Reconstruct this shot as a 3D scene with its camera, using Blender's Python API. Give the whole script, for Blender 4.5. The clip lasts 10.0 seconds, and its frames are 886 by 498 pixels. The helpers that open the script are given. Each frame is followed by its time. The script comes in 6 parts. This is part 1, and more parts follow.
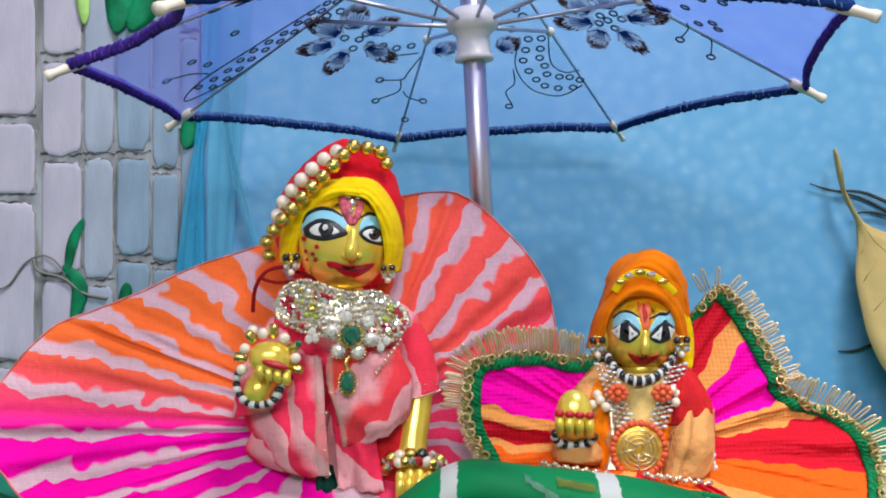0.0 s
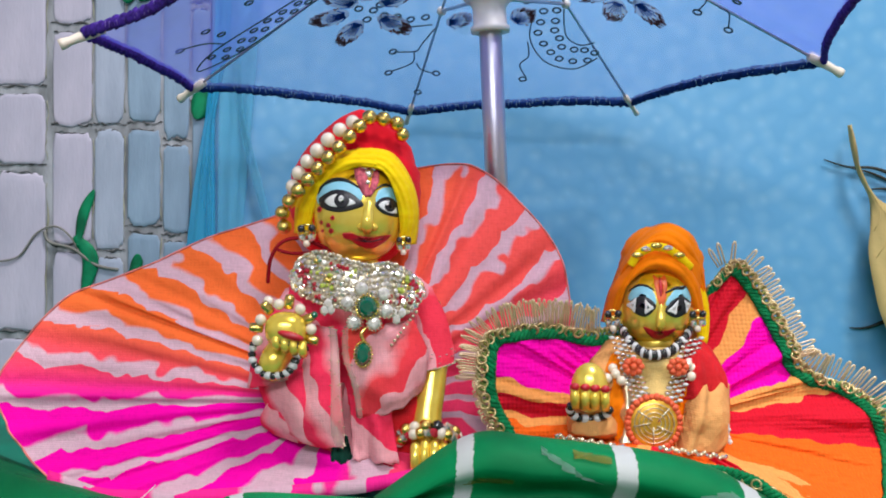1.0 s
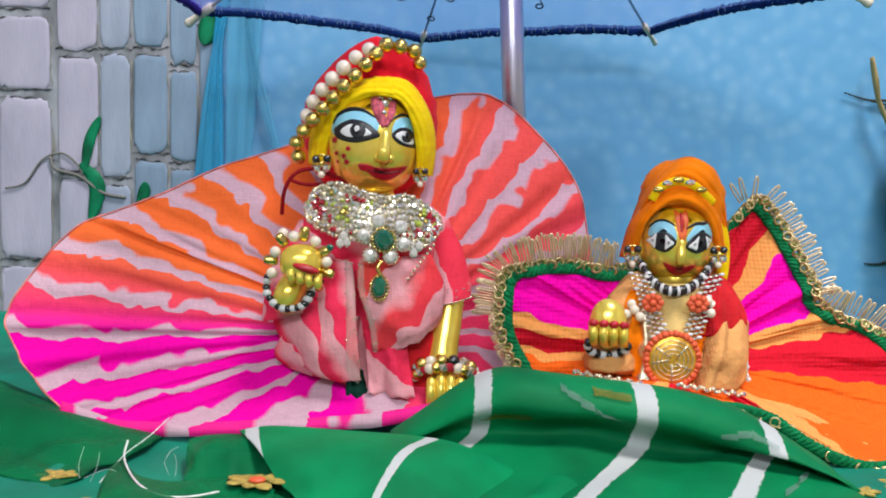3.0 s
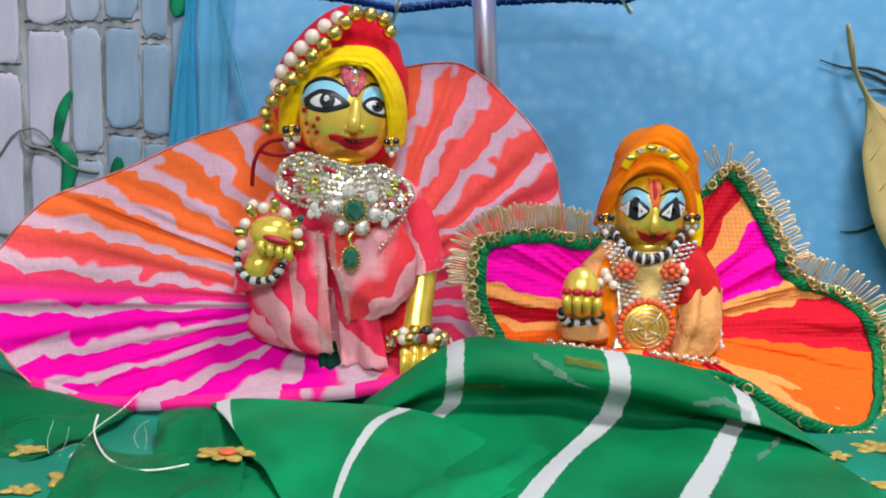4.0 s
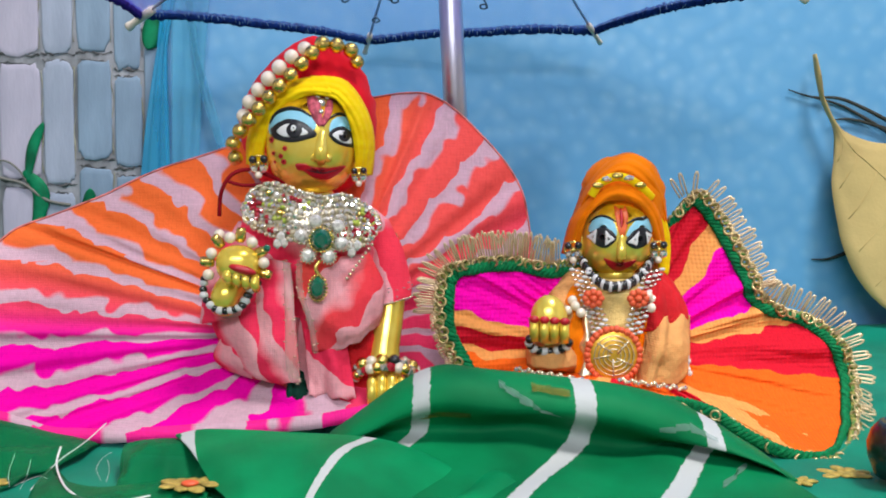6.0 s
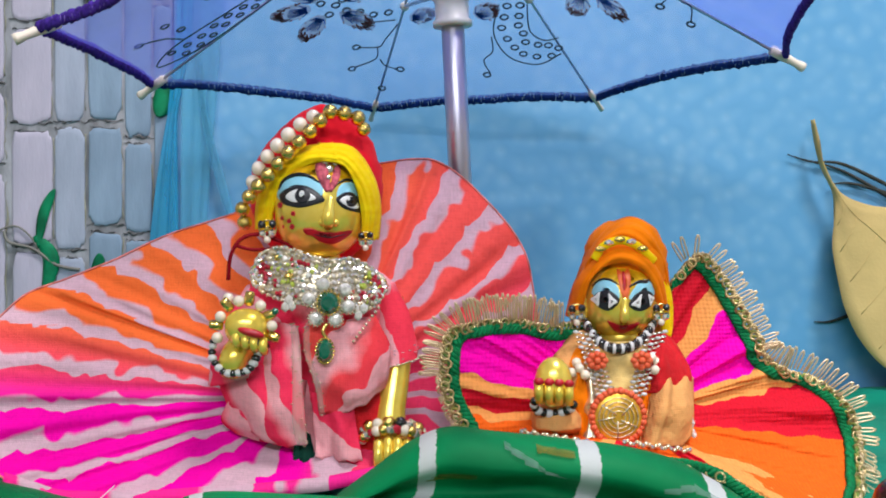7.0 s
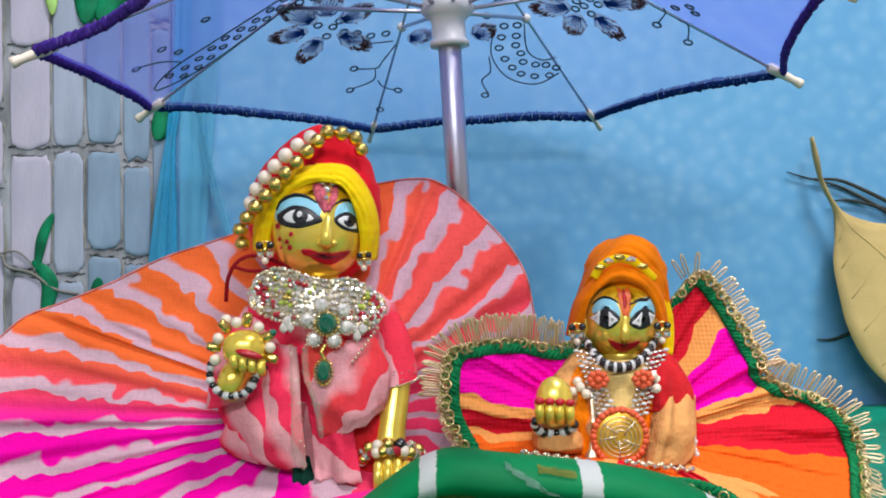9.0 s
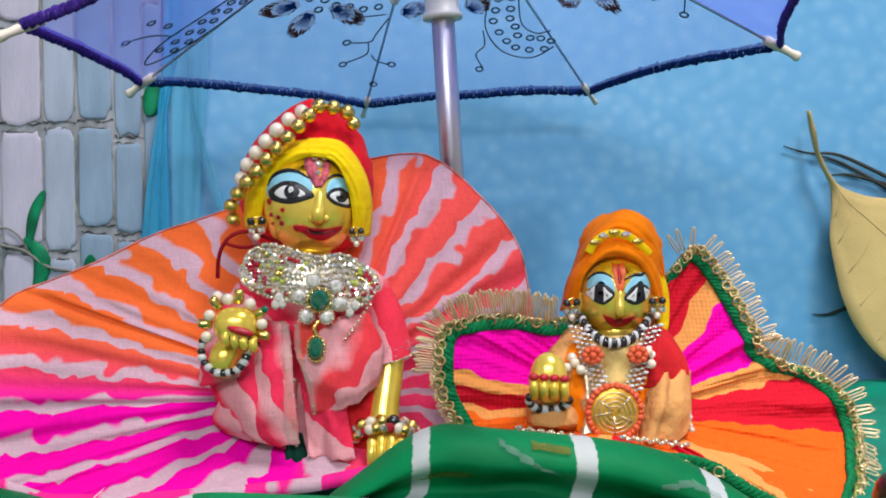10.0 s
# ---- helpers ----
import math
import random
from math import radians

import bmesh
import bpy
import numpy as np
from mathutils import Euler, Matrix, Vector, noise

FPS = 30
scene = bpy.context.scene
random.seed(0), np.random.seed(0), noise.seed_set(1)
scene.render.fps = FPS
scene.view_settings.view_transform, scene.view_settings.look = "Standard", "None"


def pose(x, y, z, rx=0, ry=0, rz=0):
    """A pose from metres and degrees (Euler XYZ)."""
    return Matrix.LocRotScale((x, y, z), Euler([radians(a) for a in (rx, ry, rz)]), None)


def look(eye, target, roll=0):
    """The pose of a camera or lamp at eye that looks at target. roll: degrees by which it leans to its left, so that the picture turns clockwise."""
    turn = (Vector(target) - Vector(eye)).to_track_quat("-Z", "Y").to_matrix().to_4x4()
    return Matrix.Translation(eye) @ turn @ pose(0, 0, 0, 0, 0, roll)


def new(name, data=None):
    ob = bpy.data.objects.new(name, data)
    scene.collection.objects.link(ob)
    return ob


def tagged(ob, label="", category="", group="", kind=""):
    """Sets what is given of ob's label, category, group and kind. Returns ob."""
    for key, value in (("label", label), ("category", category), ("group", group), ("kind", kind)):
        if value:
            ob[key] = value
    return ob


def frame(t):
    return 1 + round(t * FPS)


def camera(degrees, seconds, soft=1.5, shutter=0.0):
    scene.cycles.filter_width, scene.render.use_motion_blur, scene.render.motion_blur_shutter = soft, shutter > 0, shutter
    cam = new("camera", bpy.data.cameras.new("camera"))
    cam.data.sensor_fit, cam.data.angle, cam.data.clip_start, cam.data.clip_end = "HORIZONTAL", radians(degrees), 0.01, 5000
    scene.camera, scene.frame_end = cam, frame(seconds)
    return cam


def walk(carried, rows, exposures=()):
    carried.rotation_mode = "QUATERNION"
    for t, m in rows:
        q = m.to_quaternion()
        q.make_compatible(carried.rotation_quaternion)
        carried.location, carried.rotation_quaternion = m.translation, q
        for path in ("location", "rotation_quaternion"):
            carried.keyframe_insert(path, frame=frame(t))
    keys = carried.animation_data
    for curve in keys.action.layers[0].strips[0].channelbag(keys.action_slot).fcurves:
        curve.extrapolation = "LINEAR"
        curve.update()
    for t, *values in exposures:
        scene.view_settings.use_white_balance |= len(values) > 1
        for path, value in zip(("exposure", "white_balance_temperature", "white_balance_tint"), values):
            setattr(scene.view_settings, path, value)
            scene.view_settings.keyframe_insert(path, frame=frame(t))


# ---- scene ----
cam = camera(45.7, 10.0, soft=1.9)
PATH = [
    (0, (-0.00005, 0.00249, 0.11694), (-0.00044, 1.00247, 0.12359), 0.029),
    (0.5, (-0.00341, 0.00433, 0.11590), (-0.00614, 1.00432, 0.11304), 0.233),
    (1, (-0.00526, 0.00428, 0.11515), (-0.00907, 1.00414, 0.09919), 0.439),
    (1.5, (-0.00519, 0.00549, 0.11540), (-0.01043, 1.00498, 0.08385), 0.757),
    (2, (-0.01141, 0.00570, 0.11577), (-0.02046, 1.00445, 0.06661), 1.100),
    (2.5, (-0.01575, 0.00866, 0.11526), (-0.02686, 1.00637, 0.04861), 1.202),
    (3, (-0.01204, 0.01280, 0.11646), (-0.01616, 1.00929, 0.03283), 1.002),
    (4.5, (-0.00481, 0.01603, 0.11299), (0.01237, 1.00975, 0.00245), 0.309),
    (5, (-0.00158, 0.01722, 0.11278), (0.02226, 1.01078, 0.00205), 0.253),
    (5.5, (-0.00037, 0.01678, 0.11278), (0.02730, 1.01136, 0.01259), 0.225),
    (7, (-0.00127, 0.00766, 0.11276), (0.02169, 1.00728, 0.09746), 0.043),
    (7.5, (-0.00124, 0.00579, 0.11195), (0.01944, 1.00553, 0.12116), -0.059),
    (8, (-0.00068, 0.00653, 0.11194), (0.01889, 1.00615, 0.13122), -0.233),
    (8.5, (-0.00049, 0.00819, 0.11130), (0.01925, 1.00785, 0.12833), -0.375),
    (9, (-0.00011, 0.00979, 0.11128), (0.02168, 1.00954, 0.11783), -0.490),
    (9.5, (0.00098, 0.01243, 0.11035), (0.02461, 1.01212, 0.10350), -0.578),
    (10, (0.00142, 0.01381, 0.11083), (0.02605, 1.01338, 0.09499), -0.673),
]
walk(cam, [(t, look(eye, target, roll)) for t, eye, target, roll in PATH])

# ---- light: an unseen white room with a ceiling panel and an added front fill ----
world = bpy.data.worlds.new("room_world")
scene.world = world
world.use_nodes = True
world.node_tree.nodes["Background"].inputs[0].default_value = (0.9, 0.95, 1.0, 1)
world.node_tree.nodes["Background"].inputs[1].default_value = 0.3
scene.view_settings.exposure = 0.0


def lamp(name, eye, target, size, size_y, watts, colour):
    data = bpy.data.lights.new(name, "AREA")
    data.shape, data.size, data.size_y, data.energy, data.color = "RECTANGLE", size, size_y, watts, colour
    ob = new(name, data)
    ob.matrix_world = look(eye, target)
    return ob


lamp("ceiling_lamp", (0.50, -0.12, 1.62), (0.05, 0.5, 0.0), 0.42, 0.42, 36.0, (1.0, 0.955, 0.93))
# added fill from the front, out of view, to brighten faces and dress
lamp("front_fill_lamp", (-0.1, -1.36, 1.0), (0.0, 0.5, 0.1), 1.2, 0.12, 21.2, (0.93, 0.96, 1.0))


# ---- materials ----
def nodes_of(m):
    return m.node_tree.nodes, m.node_tree.links


def mat(name, col, rough=0.6, metal=0.0, var=0.18, scale=60.0, bump=0.15, fine=900.0, col2=None, sheen=0.0, alpha=1.0, stretch=(1, 1, 1), coat=0.0, thin=0.0):
    """A surface with colour variation at two scales and a fine relief."""
    m = bpy.data.materials.new(name)
    m.use_nodes = True
    n, l = nodes_of(m)
    b = n["Principled BSDF"]
    co = n.new("ShaderNodeTexCoord")
    mp = n.new("ShaderNodeMapping")
    mp.inputs["Scale"].default_value = stretch
    l.new(co.outputs["Object"], mp.inputs["Vector"])
    big, small = n.new("ShaderNodeTexNoise"), n.new("ShaderNodeTexNoise")
    big.inputs["Scale"].default_value, small.inputs["Scale"].default_value = scale, fine
    big.inputs["Detail"].default_value, small.inputs["Detail"].default_value = 4, 2
    for t in (big, small):
        l.new(mp.outputs["Vector"], t.inputs["Vector"])
    ramp = n.new("ShaderNodeValToRGB")
    c2 = col2 or tuple(c * (1 - 2 * var) for c in col)
    ramp.color_ramp.elements[0].position, ramp.color_ramp.elements[1].position = 0.32, 0.66
    ramp.color_ramp.elements[0].color, ramp.color_ramp.elements[1].color = (*c2, 1), (*col, 1)
    l.new(big.outputs["Fac"], ramp.inputs["Fac"])
    l.new(ramp.outputs["Color"], b.inputs["Base Color"])
    bp = n.new("ShaderNodeBump")
    bp.inputs["Strength"].default_value, bp.inputs["Distance"].default_value = bump, 0.0006
    l.new(small.outputs["Fac"], bp.inputs["Height"])
    l.new(bp.outputs["Normal"], b.inputs["Normal"])
    b.inputs["Roughness"].default_value, b.inputs["Metallic"].default_value = rough, metal
    b.inputs["Sheen Weight"].default_value, b.inputs["Coat Weight"].default_value = sheen * 0.15, coat
    b.inputs["Specular IOR Level"].default_value = 0.5 if coat or rough < 0.5 else 0.12
    b.inputs["Alpha"].default_value = alpha
    if thin > 0:
        tr, mx = n.new("ShaderNodeBsdfTranslucent"), n.new("ShaderNodeMixShader")
        l.new(ramp.outputs["Color"], tr.inputs["Color"])
        mx.inputs["Fac"].default_value = thin
        l.new(b.outputs["BSDF"], mx.inputs[1])
        l.new(tr.outputs["BSDF"], mx.inputs[2])
        l.new(mx.outputs["Shader"], n["Material Output"].inputs["Surface"])
    return m


def math_node(n, l, op, a, b=0.0):
    m = n.new("ShaderNodeMath")
    m.operation = op
    for i, v in enumerate((a, b)):
        if isinstance(v, (int, float)):
            m.inputs[i].default_value = v
        else:
            l.new(v, m.inputs[i])
    return m.outputs[0]


def threads(n, l, colour, co):
    """Uneven threads: the dye takes a little more or less along the weave."""
    a, b = n.new("ShaderNodeTexNoise"), n.new("ShaderNodeTexNoise")
    for t, scale, sx, sz in ((a, 500, 0.25, 3.0), (b, 500, 3.0, 0.25)):
        mp = n.new("ShaderNodeMapping")
        mp.inputs["Scale"].default_value = (sx, 1.0, sz)
        l.new(co.outputs["Object"], mp.inputs["Vector"])
        l.new(mp.outputs["Vector"], t.inputs["Vector"])
        t.inputs["Scale"].default_value, t.inputs["Detail"].default_value = scale, 2
    total = math_node(n, l, "ADD", a.outputs["Fac"], b.outputs["Fac"])
    grain = math_node(n, l, "ADD", math_node(n, l, "MULTIPLY", total, 0.28), 0.72)
    mix = n.new("ShaderNodeMix")
    mix.data_type, mix.blend_type = "RGBA", "MULTIPLY"
    mix.inputs["Factor"].default_value = 1.0
    l.new(colour, mix.inputs["A"])
    l.new(grain, mix.inputs["B"])
    return mix.outputs["Result"], total


def weave(n, l, b, strength=0.25, scale=1400.0, crinkle=0.0):
    """Thread relief from two crossed bands, and soft crinkles."""
    co = n.new("ShaderNodeTexCoord")
    total = None
    for axis in ("X", "Z"):
        w = n.new("ShaderNodeTexWave")
        w.bands_direction = axis
        w.inputs["Scale"].default_value, w.inputs["Distortion"].default_value = scale * 0.32, 1.5
        l.new(co.outputs["Object"], w.inputs["Vector"])
        total = w.outputs["Fac"] if total is None else math_node(n, l, "ADD", total, w.outputs["Fac"])
    bp = n.new("ShaderNodeBump")
    bp.inputs["Strength"].default_value, bp.inputs["Distance"].default_value = strength, 0.0004
    l.new(total, bp.inputs["Height"])
    if crinkle:
        cr, cb = n.new("ShaderNodeTexNoise"), n.new("ShaderNodeBump")
        cr.inputs["Scale"].default_value, cr.inputs["Detail"].default_value = 130, 3
        l.new(co.outputs["Object"], cr.inputs["Vector"])
        cb.inputs["Strength"].default_value, cb.inputs["Distance"].default_value = crinkle, 0.004
        l.new(cr.outputs["Fac"], cb.inputs["Height"])
        l.new(cb.outputs["Normal"], bp.inputs["Normal"])
    l.new(bp.outputs["Normal"], b.inputs["Normal"])


def banded(name, count, colours, white, width, warp, rough=0.75, thin=0.25, fade=0.045, kink=None, cells=1400.0):
    """Tie-dyed cloth: bands along U (the angle) warped by noise, the dye changing round the cloth; white gaps between, where width < 1."""
    m = bpy.data.materials.new(name)
    m.use_nodes = True
    n, l = nodes_of(m)
    b = n["Principled BSDF"]
    co, sp = n.new("ShaderNodeTexCoord"), n.new("ShaderNodeSeparateXYZ")
    l.new(co.outputs["UV"], sp.inputs["Vector"])
    big, mid = n.new("ShaderNodeTexNoise"), n.new("ShaderNodeTexNoise")
    big.inputs["Scale"].default_value, big.inputs["Detail"].default_value = 26, 1
    mid.inputs["Scale"].default_value, mid.inputs["Detail"].default_value = 320, 2
    for t in (big, mid):
        l.new(co.outputs["Object"], t.inputs["Vector"])
    shift = math_node(n, l, "MULTIPLY", math_node(n, l, "SUBTRACT", big.outputs["Fac"], 0.5), warp)
    jag = math_node(n, l, "MULTIPLY", math_node(n, l, "SUBTRACT", mid.outputs["Fac"], 0.5), warp * 0.05)
    mid2 = n.new("ShaderNodeTexNoise")
    mid2.inputs["Scale"].default_value, mid2.inputs["Detail"].default_value = 75, 1
    l.new(co.outputs["Object"], mid2.inputs["Vector"])
    jag = math_node(n, l, "ADD", jag, math_node(n, l, "MULTIPLY", math_node(n, l, "SUBTRACT", mid2.outputs["Fac"], 0.5), warp * 0.5))
    at = math_node(n, l, "ADD", math_node(n, l, "ADD", sp.outputs["Y" if white else "X"], shift), jag)
    if kink:
        # folded dyeing leaves kinks: the bands step to and fro with the distance from the waist
        away = n.new("ShaderNodeVectorMath")
        away.operation = "DISTANCE"
        l.new(co.outputs["Object"], away.inputs[0])
        away.inputs[1].default_value = kink
        steps = math_node(n, l, "ADD", math_node(n, l, "MULTIPLY", away.outputs["Value"], 62.0), math_node(n, l, "MULTIPLY", mid2.outputs["Fac"], 2.6))
        saw = math_node(n, l, "SUBTRACT", math_node(n, l, "PINGPONG", steps, 1.0), 0.5)
        at = math_node(n, l, "ADD", at, math_node(n, l, "MULTIPLY", saw, 0.22 / count))
    dye = n.new("ShaderNodeValToRGB")
    dye.color_ramp.interpolation = "LINEAR" if white else "CONSTANT"
    while len(dye.color_ramp.elements) < len(colours):
        dye.color_ramp.elements.new(0.5)
    for e, (p, c) in zip(dye.color_ramp.elements, colours):
        e.position, e.color = p, (*c, 1)
    turn = sp.outputs["X"] if white else math_node(n, l, "FRACT", math_node(n, l, "MULTIPLY", at, count))
    l.new(turn, dye.inputs["Fac"])
    colour = dye.outputs["Color"]
    if white:
        wave = math_node(n, l, "FRACT", math_node(n, l, "MULTIPLY", at, count))
        soft = n.new("ShaderNodeValToRGB")
        if kink:
            # some white bands pinch out, others widen
            wave = math_node(n, l, "ADD", wave, math_node(n, l, "MULTIPLY", math_node(n, l, "SUBTRACT", mid2.outputs["Fac"], 0.52), 0.55))
        soft.color_ramp.elements[0].position, soft.color_ramp.elements[1].position = width - fade, width + fade
        l.new(wave, soft.inputs["Fac"])
        mix = n.new("ShaderNodeMix")
        mix.data_type = "RGBA"
        l.new(soft.outputs["Color"], mix.inputs["Factor"])
        l.new(colour, mix.inputs["A"])
        mix.inputs["B"].default_value = (*white, 1)
        colour = mix.outputs["Result"]
    colour, _ = threads(n, l, colour, co)
    l.new(colour, b.inputs["Base Color"])
    b.inputs["Roughness"].default_value, b.inputs["Specular IOR Level"].default_value = rough, 0.1
    weave(n, l, b, 0.3 if cells > 1000 else 0.55, cells, 0.35)
    tr, mx = n.new("ShaderNodeBsdfTranslucent"), n.new("ShaderNodeMixShader")
    l.new(colour, tr.inputs["Color"])
    mx.inputs["Fac"].default_value = thin
    l.new(b.outputs["BSDF"], mx.inputs[1])
    l.new(tr.outputs["BSDF"], mx.inputs[2])
    l.new(mx.outputs["Shader"], n["Material Output"].inputs["Surface"])
    return m


def striped_green(name, col, stripes, slope, sheer_by=1.0):
    """Green chiffon with a few woven white stripes at given places of U, leaning along V."""
    m = mat(name, col, 0.6, var=0.22, scale=25, fine=1500, bump=0.2, alpha=sheer_by)
    n, l = nodes_of(m)
    b = n["Principled BSDF"]
    ramp = [x for x in n if x.bl_idname == "ShaderNodeValToRGB"][0]
    co, sp = n.new("ShaderNodeTexCoord"), n.new("ShaderNodeSeparateXYZ")
    l.new(co.outputs["UV"], sp.inputs["Vector"])
    jag = n.new("ShaderNodeTexNoise")
    jag.inputs["Scale"].default_value = 700
    l.new(co.outputs["Object"], jag.inputs["Vector"])
    u = math_node(n, l, "SUBTRACT", sp.outputs["X"], math_node(n, l, "MULTIPLY", sp.outputs["Y"], slope))
    u = math_node(n, l, "ADD", u, math_node(n, l, "MULTIPLY", math_node(n, l, "SUBTRACT", jag.outputs["Fac"], 0.5), 0.012))
    total = 0.0
    for c, w in stripes:
        near = math_node(n, l, "LESS_THAN", math_node(n, l, "ABSOLUTE", math_node(n, l, "SUBTRACT", u, c)), w)
        total = math_node(n, l, "MAXIMUM", total, near)
    mix = n.new("ShaderNodeMix")
    mix.data_type = "RGBA"
    l.new(total, mix.inputs["Factor"])
    l.new(ramp.outputs["Color"], mix.inputs["A"])
    mix.inputs["B"].default_value = (0.46, 0.49, 0.50, 1)
    for link in list(l):
        if link.from_node == ramp and link.to_node != mix:
            l.new(mix.outputs["Result"], link.to_socket)
    return m


brass = mat("brass", (0.95, 0.74, 0.14), 0.24, 0.58, var=0.1, scale=120, bump=0.08, fine=300, col2=(0.84, 0.60, 0.07))
gold_bead = mat("gold_bead", (0.80, 0.58, 0.16), 0.22, 1.0, var=0.1, scale=300)
gold_thread = mat("gold_thread", (0.72, 0.56, 0.28), 0.32, 0.85, var=0.2, scale=400, fine=2500, bump=0.4)
pale_gold = mat("pale_gold", (0.86, 0.76, 0.55), 0.25, 0.7, var=0.15, scale=500, fine=2500)
fringe_gold = mat("fringe_gold", (0.84, 0.66, 0.42), 0.3, 0.55, var=0.15, scale=500, fine=2500)
pearl = mat("pearl", (0.80, 0.70, 0.58), 0.2, 0.0, var=0.06, scale=200, coat=0.8, bump=0.02)
crystal = mat("crystal", (0.95, 0.91, 0.84), 0.10, 0.8, var=0.2, scale=900, coat=1.0, bump=0.0)
clear_stone = mat("clear_stone", (0.93, 0.89, 0.85), 0.12, 0.2, var=0.3, scale=500, coat=1.0, bump=0.0)
ruby = mat("ruby", (0.45, 0.01, 0.03), 0.1, 0.0, coat=1.0, bump=0.02)
emerald = mat("emerald", (0.0, 0.13, 0.075), 0.06, 0.0, coat=1.0, bump=0.0)
lime = mat("lime_stone", (0.45, 0.55, 0.08), 0.1, 0.0, coat=1.0, bump=0.0)
black_bead = mat("black_bead", (0.012, 0.012, 0.016), 0.2, 0.0, coat=0.6, bump=0.05)
white_bead = mat("white_bead", (0.72, 0.72, 0.74), 0.3, 0.0, bump=0.05)
coral_bead = mat("coral_bead", (0.85, 0.12, 0.04), 0.45, 0.0, bump=0.3)
paint_black = mat("paint_black", (0.012, 0.012, 0.02), 0.35, var=0.2)
paint_white = mat("paint_white", (0.78, 0.78, 0.80), 0.4, var=0.06)
paint_blue = mat("paint_blue", (0.27, 0.62, 0.80), 0.45, var=0.08)
paint_red = mat("paint_red", (0.52, 0.006, 0.022), 0.4, var=0.15, scale=300)
paint_orange = mat("paint_orange", (0.85, 0.13, 0.02), 0.45, var=0.2, scale=300)
paint_pink = mat("paint_pink", (0.72, 0.14, 0.20), 0.5, var=0.3, scale=500)
paint_yellow = mat("paint_yellow", (0.85, 0.50, 0.01), 0.35, 0.3, var=0.12, scale=200)
red_cloth = mat("red_cloth", (0.78, 0.006, 0.02), 0.8, var=0.1, scale=70, fine=1600, bump=0.35, sheen=0.3)
yellow_cloth = mat("yellow_cloth", (0.96, 0.70, 0.005), 0.75, var=0.1, scale=90, fine=1600, bump=0.35, sheen=0.2, stretch=(1, 1, 3), col2=(0.88, 0.54, 0.0))
orange_cloth = mat("orange_cloth", (0.98, 0.23, 0.0), 0.8, var=0.12, scale=90, fine=1600, bump=0.35, sheen=0.2)
peach_cloth = mat("peach_cloth", (0.92, 0.45, 0.16), 0.8, var=0.12, scale=80, fine=1800, bump=0.5, sheen=0.2, thin=0.2)
red_gauze = mat("red_gauze", (0.80, 0.02, 0.03), 0.8, var=0.15, scale=80, fine=1800, bump=0.5, sheen=0.2, thin=0.2)
dark_lining = mat("dark_lining", (0.003, 0.045, 0.03), 0.8, var=0.3, scale=80)
gold_tissue = mat("gold_tissue", (0.82, 0.58, 0.20), 0.38, 0.35, var=0.18, scale=150, fine=1800, bump=0.5)
medal_gold = mat("medal_gold", (0.86, 0.46, 0.05), 0.35, 0.55, var=0.15, scale=300)
hem_pink = mat("hem_pink", (0.86, 0.26, 0.24), 0.8, var=0.3, scale=150)
for gauze in (peach_cloth, red_gauze):
    weave(*nodes_of(gauze), nodes_of(gauze)[0]["Principled BSDF"], 0.25, 1100.0, 0.6)
white_trim = mat("white_trim", (0.80, 0.76, 0.78), 0.6, var=0.15, scale=500, fine=2500, bump=0.4)
green_braid = mat("green_braid", (0.004, 0.22, 0.075), 0.65, var=0.25, scale=500, fine=1800, bump=0.8)
olive_braid = mat("olive_braid", (0.42, 0.36, 0.10), 0.5, 0.4, var=0.3, scale=420, fine=1800, bump=0.9, col2=(0.02, 0.20, 0.05))
red_cord = mat("red_cord", (0.25, 0.004, 0.012), 0.7, bump=0.5, fine=2000)
steel = mat("steel", (0.60, 0.58, 0.68), 0.36, 1.0, var=0.06, scale=30, stretch=(1, 1, 0.1))
plastic = mat("white_plastic", (0.78, 0.76, 0.74), 0.4, var=0.06, scale=40, bump=0.05)
cream_plastic = mat("cream_plastic", (0.78, 0.70, 0.62), 0.4, var=0.08, scale=80, bump=0.05)


def net(name, col, cover):
    """Fine see-through net that scatters and passes light."""
    m = bpy.data.materials.new(name)
    m.use_nodes = True
    n, l = nodes_of(m)
    n.remove(n["Principled BSDF"])
    co, t = n.new("ShaderNodeTexCoord"), n.new("ShaderNodeTexNoise")
    t.inputs["Scale"].default_value, t.inputs["Detail"].default_value = 40, 6
    l.new(co.outputs["Object"], t.inputs["Vector"])
    d, tr, tp = n.new("ShaderNodeBsdfDiffuse"), n.new("ShaderNodeBsdfTranslucent"), n.new("ShaderNodeBsdfTransparent")
    d.inputs["Color"].default_value = tr.inputs["Color"].default_value = (*col, 1)
    a, b = n.new("ShaderNodeMixShader"), n.new("ShaderNodeMixShader")
    a.inputs["Fac"].default_value = 0.6
    l.new(d.outputs[0], a.inputs[1])
    l.new(tr.outputs[0], a.inputs[2])
    l.new(math_node(n, l, "ADD", math_node(n, l, "MULTIPLY", t.outputs["Fac"], 0.16), cover - 0.08), b.inputs["Fac"])
    l.new(tp.outputs[0], b.inputs[1])
    l.new(a.outputs[0], b.inputs[2])
    l.new(b.outputs[0], n["Material Output"].inputs["Surface"])
    return m


